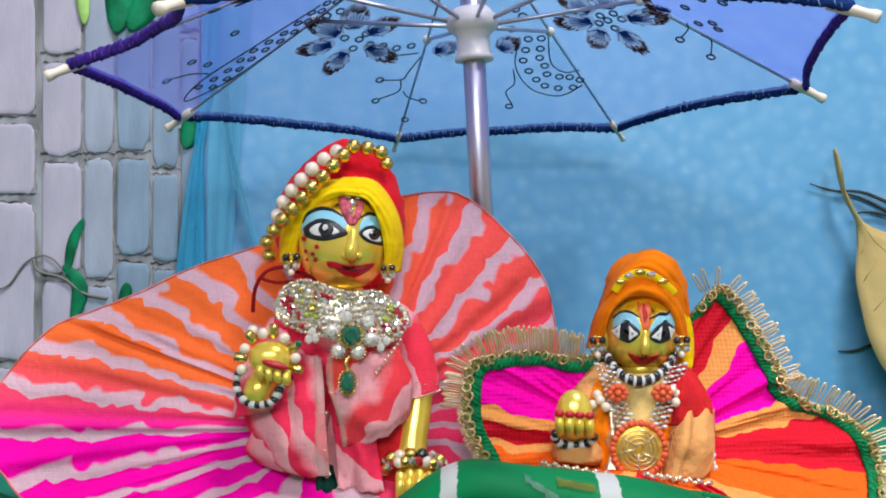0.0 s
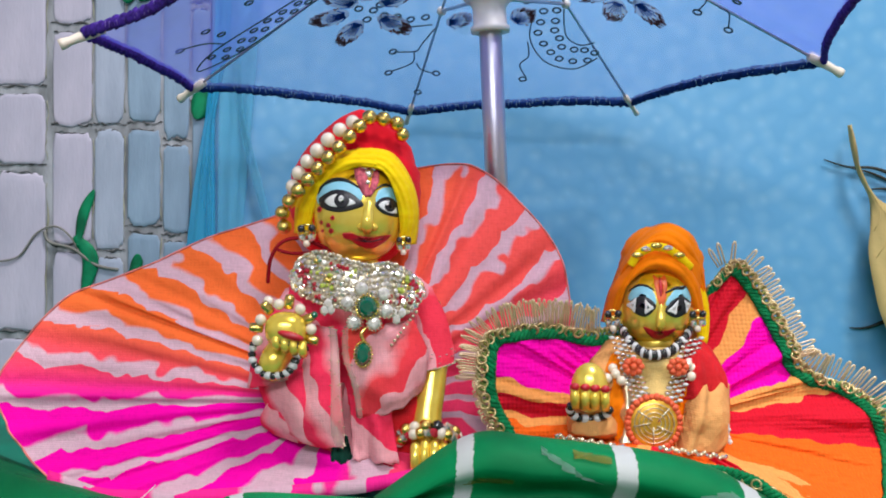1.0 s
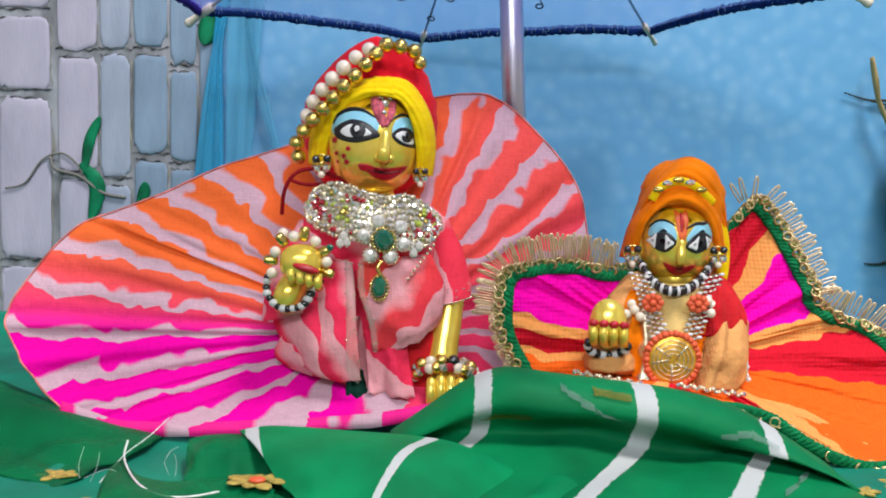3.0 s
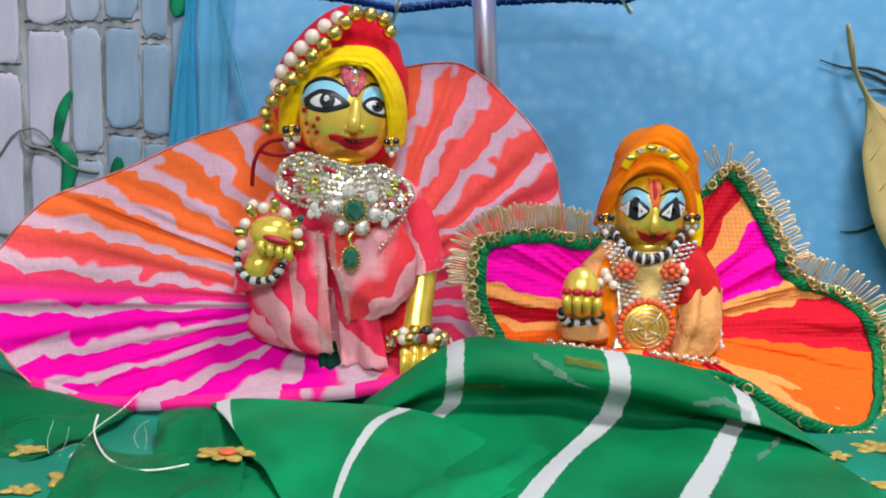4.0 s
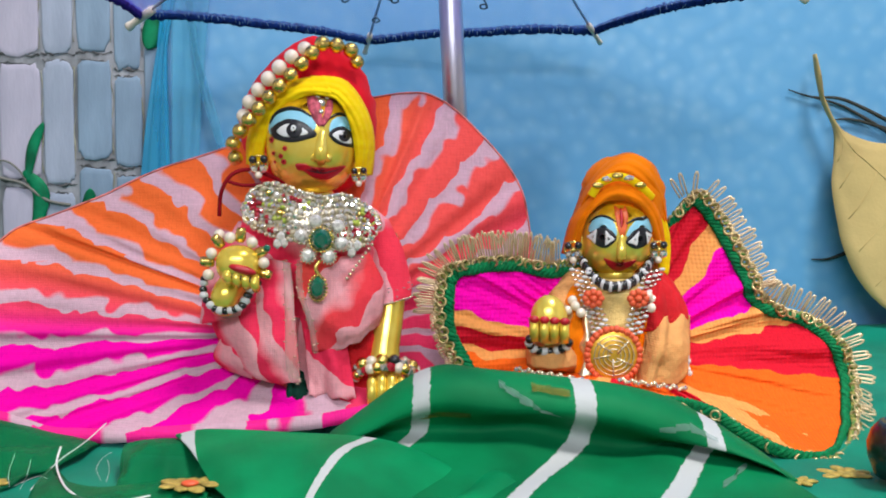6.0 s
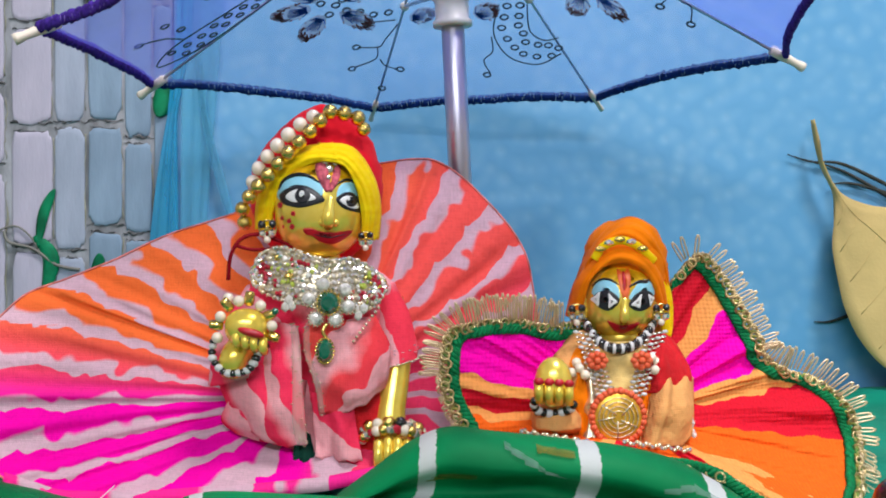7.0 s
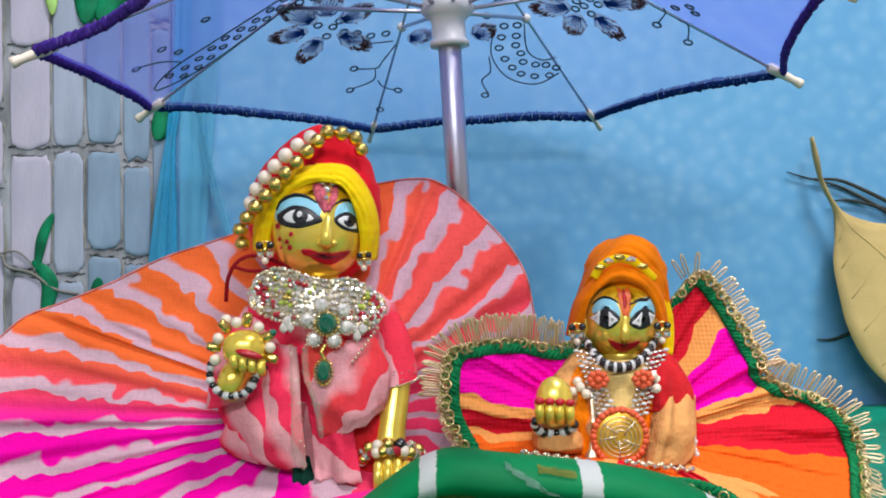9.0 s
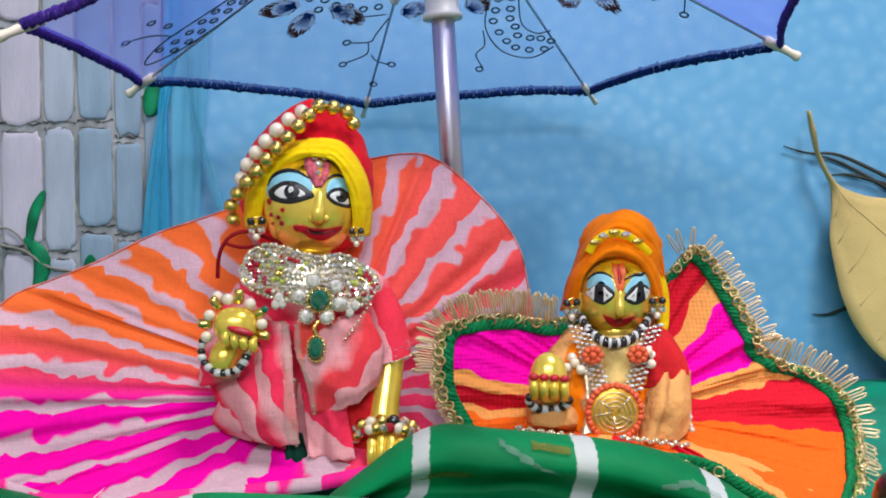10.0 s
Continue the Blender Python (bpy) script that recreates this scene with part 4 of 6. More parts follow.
class Face:
    """Paints shapes, drawn in small steps from the head's middle, onto the front of an egg-shaped head."""

    def __init__(self, bm, c, step, half_w, half_h, deep, mid):
        self.bm, self.c, self.s, self.r, self.mid = bm, V(c), step, (half_w * step, deep, half_h * step), mid

    def on(self, x, y, lift):
        p, q = (x - self.mid[0]) * self.s, (self.mid[1] - y) * self.s
        k = max(1 - abs(p / self.r[0]) ** 2.35 - abs(q / self.r[2]) ** 2.35, 0.0)
        return self.c + V((p, -self.r[1] * k ** (1 / 2.35) - lift, q))

    def patch(self, pts, mi, lift):
        ring = spline([(x, y, 0) for x, y in pts], 4, True)
        mid = sum(ring, V((0, 0, 0))) / len(ring)
        loops = [[self.bm.verts.new(self.on(*(mid.lerp(p, k)).xy, lift if k < 1 else lift * 0.3)) for p in ring] for k in (0.25, 0.5, 0.75, 0.94, 1.0)]
        n = len(ring)
        for A, B in zip(loops, loops[1:]):
            for j in range(n):
                self.bm.faces.new((A[j], A[(j + 1) % n], B[(j + 1) % n], B[j])).material_index = mi
        self.bm.faces.new(loops[0]).material_index = mi

    def stroke(self, pts, width, mi, lift):
        line = [self.on(p.x, p.y, lift) for p in spline([(x, y, 0) for x, y in pts], 6)]
        tube(self.bm, line, lambda t: width * self.s * (0.35 + 0.65 * math.sin(math.pi * min(max(t, 0.04), 0.96))), 6, flat=0.35, mi=mi)

    def dot(self, x, y, r, mi, lift=0.0002):
        self.patch([(x + r * math.cos(a), y + r * math.sin(a)) for a in (0, 1.05, 2.1, 3.15, 4.2, 5.25)], mi, lift)


def egg(p):
    """A fuller, slightly squared ball for a cast head."""
    return p / (abs(p.x) ** 2.35 + abs(p.y) ** 2.35 + abs(p.z) ** 2.35) ** (1 / 2.35)


def large_statue():
    bm = bmesh.new()
    c, s = V((-0.0444, 0.4680, 0.1244)), 0.000239
    blob(bm, c, (82 * s, 0.022, 95 * s), u=36, v=26, shape=egg)
    f = Face(bm, c, s, 82, 95, 0.022, (583, 185))
    f.patch([(520, 150), (540, 112), (580, 98), (625, 100), (645, 130), (640, 148), (600, 150), (560, 138)], 7, 0.00012)
    f.patch([(512, 164), (519, 147), (545, 135), (578, 138), (597, 153), (594, 170), (575, 176), (540, 178), (518, 176)], 3, 0.0002)
    f.patch([(620, 168), (627, 149), (645, 144), (659, 155), (663, 180), (647, 190), (627, 182)], 3, 0.0002)
    f.patch([(516, 168), (529, 157), (550, 149), (577, 155), (600, 176), (582, 185), (554, 190), (525, 183)], 1, 0.0003)
    f.patch([(619, 175), (631, 163), (647, 163), (661, 178), (662, 196), (647, 196), (629, 189)], 1, 0.0003)
    f.patch([(529, 170), (546, 158), (568, 161), (586, 174), (564, 180), (542, 180)], 2, 0.0004)
    f.patch([(625, 177), (637, 168), (651, 173), (657, 190), (641, 189)], 2, 0.0004)
    f.dot(561, 169, 14.5, 1, 0.0005)
    f.dot(645, 179, 9.5, 1, 0.0005)
    # catchlights on the irises, drawn as white patches
    f.patch([(555, 165), (559, 160), (564, 163), (563, 169), (557, 171)], 2, 0.0010)
    f.dot(640, 174, 3, 2, 0.0010)
    f.stroke([(516, 157), (526, 142), (548, 133), (570, 135), (590, 146)], 5.4, 1, 0.0003)
    f.stroke([(618, 150), (636, 140), (656, 147), (662, 158)], 3.4, 1, 0.0003)
    f.stroke([(586, 98), (594, 128), (606, 162)], 12, 6, 0.0002)
    f.stroke([(620, 104), (618, 134), (609, 162)], 8, 6, 0.0002)
    for x, y, r in ((518, 185, 5.5), (522, 208, 4), (536, 213, 4.5), (544, 200, 4.5), (541, 223, 5), (524, 223, 3)):
        f.dot(x, y, r, 4)
    tube(bm, [f.on(607, 158, -0.003), f.on(608, 178, -0.0012), f.on(607, 200, 0.0012), f.on(606, 214, 0.0026), f.on(606, 222, 0.0004)], lambda t: (7 + 7 * t) * s if t < 0.9 else 9 * s, 12)
    for x in (596, 617):
        blob(bm, f.on(x, 216, 0.0), (8 * s, 0.0022, 7 * s), u=10, v=8)
    f.patch([(562, 227), (576, 226), (590, 231), (608, 233), (626, 234), (646, 229), (634, 243), (612, 254), (590, 249), (576, 239), (565, 236)], 4, 0.0008)
    f.stroke([(580, 236), (606, 242), (634, 236)], 1.2, 1, 0.0009)
    for x, y, r in ((606, 100, 7), (598, 111, 7), (614, 111, 7), (606, 122, 8), (606, 137, 5)):
        blob(bm, f.on(x, y, 0.0008), (r * s, 0.001, r * s), mi=8, u=8, v=6)
    blob(bm, f.on(606, 110, 0.0014), (3.2 * s, 0.001, 3.2 * s), mi=6, u=8, v=6)
    for at in ((-0.0647, 0.4660, 0.1195), (-0.0253, 0.4660, 0.1149)):
        blob(bm, at, (0.0035, 0.004, 0.0065), u=12, v=10)
    tube(bm, [(-0.0445, 0.4740, 0.1088), (-0.0439, 0.4740, 0.0942)], 0.009, 16)
    blob(bm, (-0.0444, 0.4700, 0.0675), (0.024, 0.017, 0.036), u=20, v=14)
    # the arm that leans on the ground, with its fist
    tube(bm, spline([(-0.0149, 0.4620, 0.0828), (-0.0107, 0.4550, 0.0667), (-0.0115, 0.4500, 0.0507), (-0.0133, 0.4460, 0.0371), (-0.0128, 0.4430, 0.0258)], 5), lambda t: 0.0072 - 0.001 * math.sin(math.pi * t), 16)
    blob(bm, (-0.0118, 0.4410, 0.0210), (0.0085, 0.008, 0.010), u=18, v=12)
    for k in range(4):
        a, b = (V((-0.0176, 0.4320, 0.0276)) + V((0.0039 * k, 0, 0.001 if k in (1, 2) else 0))), V((-0.0176, 0.4330, 0.0144)) + V((0.0039 * k, 0, 0))
        tube(bm, [a + V((0, 0.003, 0)), a, a.lerp(b, 0.5) + V((0, -0.0015, 0)), b], 0.0021, 8)
    # the raised palm with curled fingers and a red-stained pad
    tube(bm, spline([(-0.0712, 0.4520, 0.0609), (-0.0727, 0.4360, 0.0662), (-0.0754, 0.4300, 0.0624), (-0.0765, 0.4320, 0.0572)], 6), lambda t: 0.0062 - 0.0008 * t, 16)
    blob(bm, (-0.0699, 0.4270, 0.0753), (0.0084, 0.0072, 0.0074), u=24, v=16, shape=egg)
    blob(bm, (-0.0671, 0.4205, 0.0737), (0.0056, 0.0020, 0.0017), Matrix.Rotation(0.28, 3, "Y"), mi=4, u=16, v=10)
    for k in range(4):
        a = V((-0.0730, 0.4215, 0.0716)) + V((0.0035 * k, 0, -0.0009 * k))
        tube(bm, [a + V((0, 0.0016, 0.0014)), a + V((0, -0.0006, 0.0002)), a + V((0.0001, -0.0004, -0.0016)), a + V((0.0002, 0.0018, -0.0030))], 0.0018, 12)
        if k < 3:
            b = a + V((0.00175, -0.0008, 0.0004))
            tube(bm, [b + V((0, 0.0004, 0.0006)), b + V((0, -0.0004, -0.0010)), b + V((0, 0.0010, -0.0026))], 0.00045, 6, mi=1)
    solo("statue", bm, STATUE_MATS, "shiny brass crawling statue with painted face, dressed in pink", "statue")


def small_statue():
    bm = bmesh.new()
    c, s = V((0.0880, 0.4760, 0.0833)), 0.000245
    blob(bm, c, (65 * s, 0.0175, 71 * s), u=32, v=24, shape=egg)
    f = Face(bm, c, s, 65, 71, 0.0175, (1121, 356))
    f.patch([(1078, 318), (1095, 298), (1121, 290), (1150, 294), (1172, 315), (1176, 330), (1121, 335), (1075, 332)], 7, 0.00012)
    f.patch([(1066, 345), (1072, 326), (1087, 318), (1106, 328), (1109, 352), (1088, 352)], 3, 0.0002)
    f.patch([(1127, 352), (1138, 330), (1158, 318), (1175, 326), (1179, 346), (1155, 350)], 3, 0.0002)
    f.patch([(1066, 352), (1074, 341), (1090, 336), (1106, 346), (1109, 358), (1092, 373), (1074, 366)], 1, 0.0003)
    f.patch([(1126, 360), (1138, 343), (1158, 336), (1177, 347), (1170, 364), (1148, 374), (1132, 369)], 1, 0.0003)
    for pts in (((1063, 354), (1077, 340), (1075, 366)), ((1091, 342), (1106, 357), (1091, 368)), ((1130, 362), (1150, 343), (1146, 368)), ((1163, 344), (1178, 351), (1167, 366))):
        f.patch([pts[0], tuple((a + b) / 2 for a, b in zip(pts[0], pts[1])), pts[1], tuple((a + b) / 2 for a, b in zip(pts[1], pts[2])), pts[2], tuple((a + b) / 2 for a, b in zip(pts[2], pts[0]))], 2, 0.0008)
    f.stroke([(1066, 330), (1080, 319), (1095, 319), (1109, 327)], 3.2, 1, 0.0003)
    f.stroke([(1127, 330), (1145, 322), (1160, 322), (1168, 318)], 3.6, 1, 0.0003)
    f.patch([(1108, 300), (1119, 305), (1130, 300), (1130, 330), (1120, 356), (1110, 332)], 5, 0.0002)
    f.stroke([(1119, 303), (1119, 320), (1118, 336)], 3.2, 4, 0.0004)
    tube(bm, [f.on(1119, 340, -0.002), f.on(1119, 358, -0.0006), f.on(1118, 374, 0.001), f.on(1118, 386, 0.0020), f.on(1118, 392, 0.0004)], lambda t: (5 + 6 * t) * s if t < 0.9 else 7 * s, 12)
    f.patch([(1090, 391), (1104, 397), (1118, 399), (1132, 397), (1148, 394), (1136, 408), (1118, 416), (1101, 407)], 4, 0.0007)
    for at in ((0.0720, 0.4740, 0.0811), (0.1042, 0.4740, 0.0812)):
        blob(bm, at, (0.0040, 0.0035, 0.0068), u=14, v=10)
    tube(bm, [(0.0883, 0.4760, 0.0711), (0.0881, 0.4740, 0.0600)], 0.009, 14)
    blob(bm, (0.0890, 0.4750, 0.0423), (0.021, 0.016, 0.026), u=18, v=12)
    tube(bm, spline([(0.0720, 0.4680, 0.0582), (0.0604, 0.4550, 0.0501), (0.0554, 0.4440, 0.0446)], 5), 0.006, 12)
    blob(bm, (0.0543, 0.4400, 0.0511), (0.0078, 0.0065, 0.0105), u=18, v=12)
    for k in range(4):
        a = V((0.0476, 0.4345, 0.0512)) + V((0.0041 * k, 0, -0.0003 * k))
        tube(bm, [a + V((0, 0.001, 0.0015)), a + V((0, -0.0008, -0.003)), a + V((0.0004, 0.0006, -0.0075))], 0.0020, 8)
        blob(bm, a + V((0, -0.0012, 0.0012)), (0.0021, 0.0012, 0.0016), mi=4, u=8, v=6)
    solo("statue", bm, STATUE_MATS, "small shiny brass seated statue with painted face, dressed in orange", "statue")


large_statue()
small_statue()


# ---- what the large statue wears ----
def wrapped(rows, depth, n=40, wob=0.0, seed=0):
    """Closed rings from (left point, right point) pairs: a garment round a body, with soft folds."""
    out = []
    for i, (a, b) in enumerate(rows):
        a, b = V(a), V(b)
        c, h = (a + b) / 2, (b - a).length / 2
        ring = []
        for j in range(n):
            t = 2 * math.pi * j / n
            k = 1 + wob * noise.noise((math.cos(t) * 3, i * 0.35, math.sin(t) * 3 + seed)) + 0.35 * wob * abs(noise.noise((t * 5, i * 0.12, seed)))
            ring.append(c + V((h * math.cos(t) * k, depth * math.copysign(abs(math.sin(t)) ** 0.8, math.sin(t)) * k, 0)))
        out.append(ring)
    return out


def large_dress():
    dress = thing("dress_top", (-0.0468, 0.4650, 0.0138), "pink and white tie-dyed short dress top with open front", "dress")
    rows = [((-0.0539, 0.4700, 0.0987), (-0.0321, 0.4700, 0.0983)), ((-0.0660, 0.4700, 0.0967), (-0.0200, 0.4700, 0.0957)), ((-0.0736, 0.4670, 0.0919), (-0.0133, 0.4670, 0.0898)), ((-0.0753, 0.4660, 0.0799), (-0.0133, 0.4660, 0.0777)),
            ((-0.0767, 0.4660, 0.0653), (-0.0150, 0.4660, 0.0655)), ((-0.0794, 0.4660, 0.0507), (-0.0162, 0.4660, 0.0508)), ((-0.0793, 0.4640, 0.0362), (-0.0186, 0.4640, 0.0363)), ((-0.0719, 0.4620, 0.0218), (-0.0210, 0.4620, 0.0219)), ((-0.0645, 0.4600, 0.0124), (-0.0257, 0.4600, 0.0124))]
    ctrl = [[spline([r[k] for r in rows], 3)[i] for k in (0, 1)] for i in range(25)]
    grid = wrapped(ctrl, 0.022, 48, 0.17, 3)
    bm = bmesh.new()
    sheet(bm, grid, [[(p[0] * 7 + p[2] * 3, p[0] * 7 + p[2] * 3) for p in row + row[:1]] for row in grid], closed=True, thick=0.0006)
    part("bodice", bm, dress_cloth, dress)

    def sleeve(pts, rad, trim, seed):
        line = spline(pts, 7)
        rings = []
        for i, p in enumerate(line):
            s = i / (len(line) - 1)
            r = rad[0] + (rad[1] - rad[0]) * s
            rings.append([p + V((r * math.cos(2 * math.pi * j / 30), 0.8 * r * math.sin(2 * math.pi * j / 30), 0.25 * r * math.cos(2 * math.pi * j / 30))) * (1 + 0.16 * noise.noise((math.cos(j / 30 * 6.283) * 2 + seed, s * 3, math.sin(j / 30 * 6.283) * 2))) for j in range(30)])
        bm = bmesh.new()
        sheet(bm, rings, [[(p[0] * 9 + p[2] * 5, p[0] * 9 + p[2] * 5 + seed * 0.37) for p in row + row[:1]] for row in rings], closed=True, thick=0.0006)
        part("sleeve", bm, dress_cloth, dress)
        if trim:
            for p in rings[-1]:
                bead("hem_sequin", p, 0.0005 * rnd.uniform(0.8, 1.2), pale_gold, dress, (1.6, 0.6, 0.7))
            for ring in rings[-6:-1]:
                for p in ring[::2]:
                    if rnd.random() < 0.5:
                        bead("hem_sequin", p + V((0, -0.0006, 0)), 0.0004, crystal, dress, (1.8, 0.5, 0.5))

    sleeve([(-0.0185, 0.4630, 0.0900), (-0.0131, 0.4570, 0.0784), (-0.0107, 0.4530, 0.0669), (-0.0106, 0.4500, 0.0578)], (0.0065, 0.0086), True, 1)
    sleeve([(-0.0677, 0.4640, 0.0921), (-0.0715, 0.4520, 0.0786), (-0.0731, 0.4460, 0.0674), (-0.0724, 0.4450, 0.0536)], (0.008, 0.0155), False, 2)

    def flap(top, bottom, bulge, seed, kx=9, crease=0.0045):
        a, b = spline(top, 6), spline(bottom, 6)
        rows = []
        for i in range(17):
            s = i / 16
            rows.append([p.lerp(q, s) + V((0, -bulge * math.sin(math.pi * (0.15 + 0.7 * s)) * math.sin(math.pi * (j + 1) / (len(a) + 1)) + crease * noise.noise((j * 0.45, s * 1.6, seed)), 0)) for j, (p, q) in enumerate(zip(a, b))])
        bm = bmesh.new()
        sheet(bm, rows, [[(p[0] * kx + p[2] * 4, p[0] * kx + p[2] * 4 + seed * 0.21) for p in row] for row in rows], thick=0.0006)
        return part("front_flap", bm, dress_cloth, dress)

    flap([(-0.0875, 0.4520, 0.0561), (-0.0677, 0.4370, 0.0597), (-0.0477, 0.4410, 0.0519)], [(-0.0786, 0.4460, 0.0369), (-0.0631, 0.4340, 0.0287), (-0.0511, 0.4400, 0.0259)], 0.005, 1, 9, 0.0018)

    def panel(name, lines, seed, crease, material=dress_cloth, kx=9.0, label=""):
        """Thin cloth through lines of points, from its upper edge to its hem, with long soft creases."""
        across = [spline(q, 8) for q in lines]
        downs = [spline([q[j] for q in across], 6) for j in range(len(across[0]))]
        rows = []
        for i in range(len(downs[0])):
            row = []
            for j in range(len(downs)):
                u, v = j / (len(downs) - 1), i / (len(downs[0]) - 1)
                fold_in = math.sin(6.5 * u + 2.2 * noise.noise((u * 2.0, v * 1.5, seed))) * crease * (0.3 + 0.7 * v)
                row.append(downs[j][i] + V((0, fold_in + 0.6 * crease * noise.noise((u * 5, v * 2.4, seed + 3)) + 0.0016 * noise.noise((u * 6 + v * 3, v * 5 - u * 2, seed + 8)), 0.0012 * v * noise.noise((u * 8, seed, 1)))))
            rows.append(row)
        bm = bmesh.new()
        sheet(bm, rows, [[(p[0] * kx + p[2] * 5, p[0] * kx + p[2] * 5 + seed * 0.23) for p in row] for row in rows], thick=0.0005)
        part(name, bm, material, dress, label)
        return rows

    left = panel("front_panel", ([(-0.0702, 0.4470, 0.0762), (-0.0601, 0.4400, 0.0762), (-0.0505, 0.4360, 0.0750)],
                                 [(-0.0737, 0.4460, 0.0628), (-0.0605, 0.4340, 0.0631), (-0.0489, 0.4320, 0.0622)],
                                 [(-0.0770, 0.4440, 0.0490), (-0.0614, 0.4310, 0.0487), (-0.0479, 0.4300, 0.0478)],
                                 [(-0.0832, 0.4450, 0.0359), (-0.0639, 0.4310, 0.0339), (-0.0466, 0.4300, 0.0353)],
                                 [(-0.0777, 0.4460, 0.0293), (-0.0598, 0.4340, 0.0271), (-0.0464, 0.4320, 0.0275)]), 2, 0.0011)
    right = panel("front_panel", ([(-0.0478, 0.4360, 0.0750), (-0.0346, 0.4350, 0.0767), (-0.0191, 0.4420, 0.0785)],
                                  [(-0.0476, 0.4330, 0.0644), (-0.0322, 0.4310, 0.0635), (-0.0133, 0.4410, 0.0659)],
                                  [(-0.0434, 0.4310, 0.0533), (-0.0299, 0.4300, 0.0501), (-0.0140, 0.4410, 0.0543)],
                                  [(-0.0417, 0.4360, 0.0388), (-0.0284, 0.4340, 0.0408), (-0.0154, 0.4440, 0.0487)]), 5, 0.0015, kx=-7.0)
    panel("lower_gauze", ([(-0.0452, 0.4370, 0.0478), (-0.0371, 0.4360, 0.0469), (-0.0281, 0.4370, 0.0433)], [(-0.0441, 0.4370, 0.0339), (-0.0359, 0.4340, 0.0345), (-0.0269, 0.4360, 0.0342)], [(-0.0430, 0.4360, 0.0213), (-0.0347, 0.4330, 0.0208), (-0.0239, 0.4340, 0.0206)]), 7, 0.0022, kx=5.0, label="sheer white lower layer")
    panel("dark_lining", ([(-0.0508, 0.4395, 0.0311), (-0.0485, 0.4390, 0.0312), (-0.0458, 0.4395, 0.0300)], [(-0.0524, 0.4385, 0.0243), (-0.0488, 0.4375, 0.0240), (-0.0443, 0.4385, 0.0238)], [(-0.0543, 0.4370, 0.0171), (-0.0487, 0.4360, 0.0169), (-0.0429, 0.4370, 0.0171)]), 9, 0.0006, dark_lining, label="dark green lining")
    for rows, edge_at, width in ((left, -1, 4), (right, 0, 3)):
        bm = bmesh.new()
        sheet(bm, [[row[edge_at + (-k if edge_at else k)] + V((0, -0.0007, 0)) for k in range(width)] for row in rows], thick=0.0002)
        part("edge_band", bm, sheer_white, dress, "sheer sequinned edging")
        for i in range(0, len(rows), 2):
            for k in range(width):
                if rnd.random() < 0.75:
                    bead("sequin", rows[i][edge_at + (-k if edge_at else k)] + V((0, -0.0008, rnd.uniform(-1, 1) * 0.0010)), 0.00040, pale_gold, dress, (1.8, 0.5, 0.6))
    bm = bmesh.new()
    blob(bm, (-0.0270, 0.4470, 0.0330), (0.0135, 0.0075, 0.022), u=18, v=14)
    for w in bm.verts:
        w.co += V((1, 1, 0)) * 0.0018 * noise.noise(w.co * 110)
    part("inner_layer", bm, red_gauze, dress, "bright red under-layer")
    for a, b in (((-0.0288, 0.4340, 0.0802), (-0.0194, 0.4340, 0.0881)), ((-0.0276, 0.4320, 0.0691), (-0.0177, 0.4360, 0.0823))):
        for k in range(9):
            bead("sequin", V(a).lerp(V(b), k / 8), 0.0007, pale_gold, dress)


large_dress()


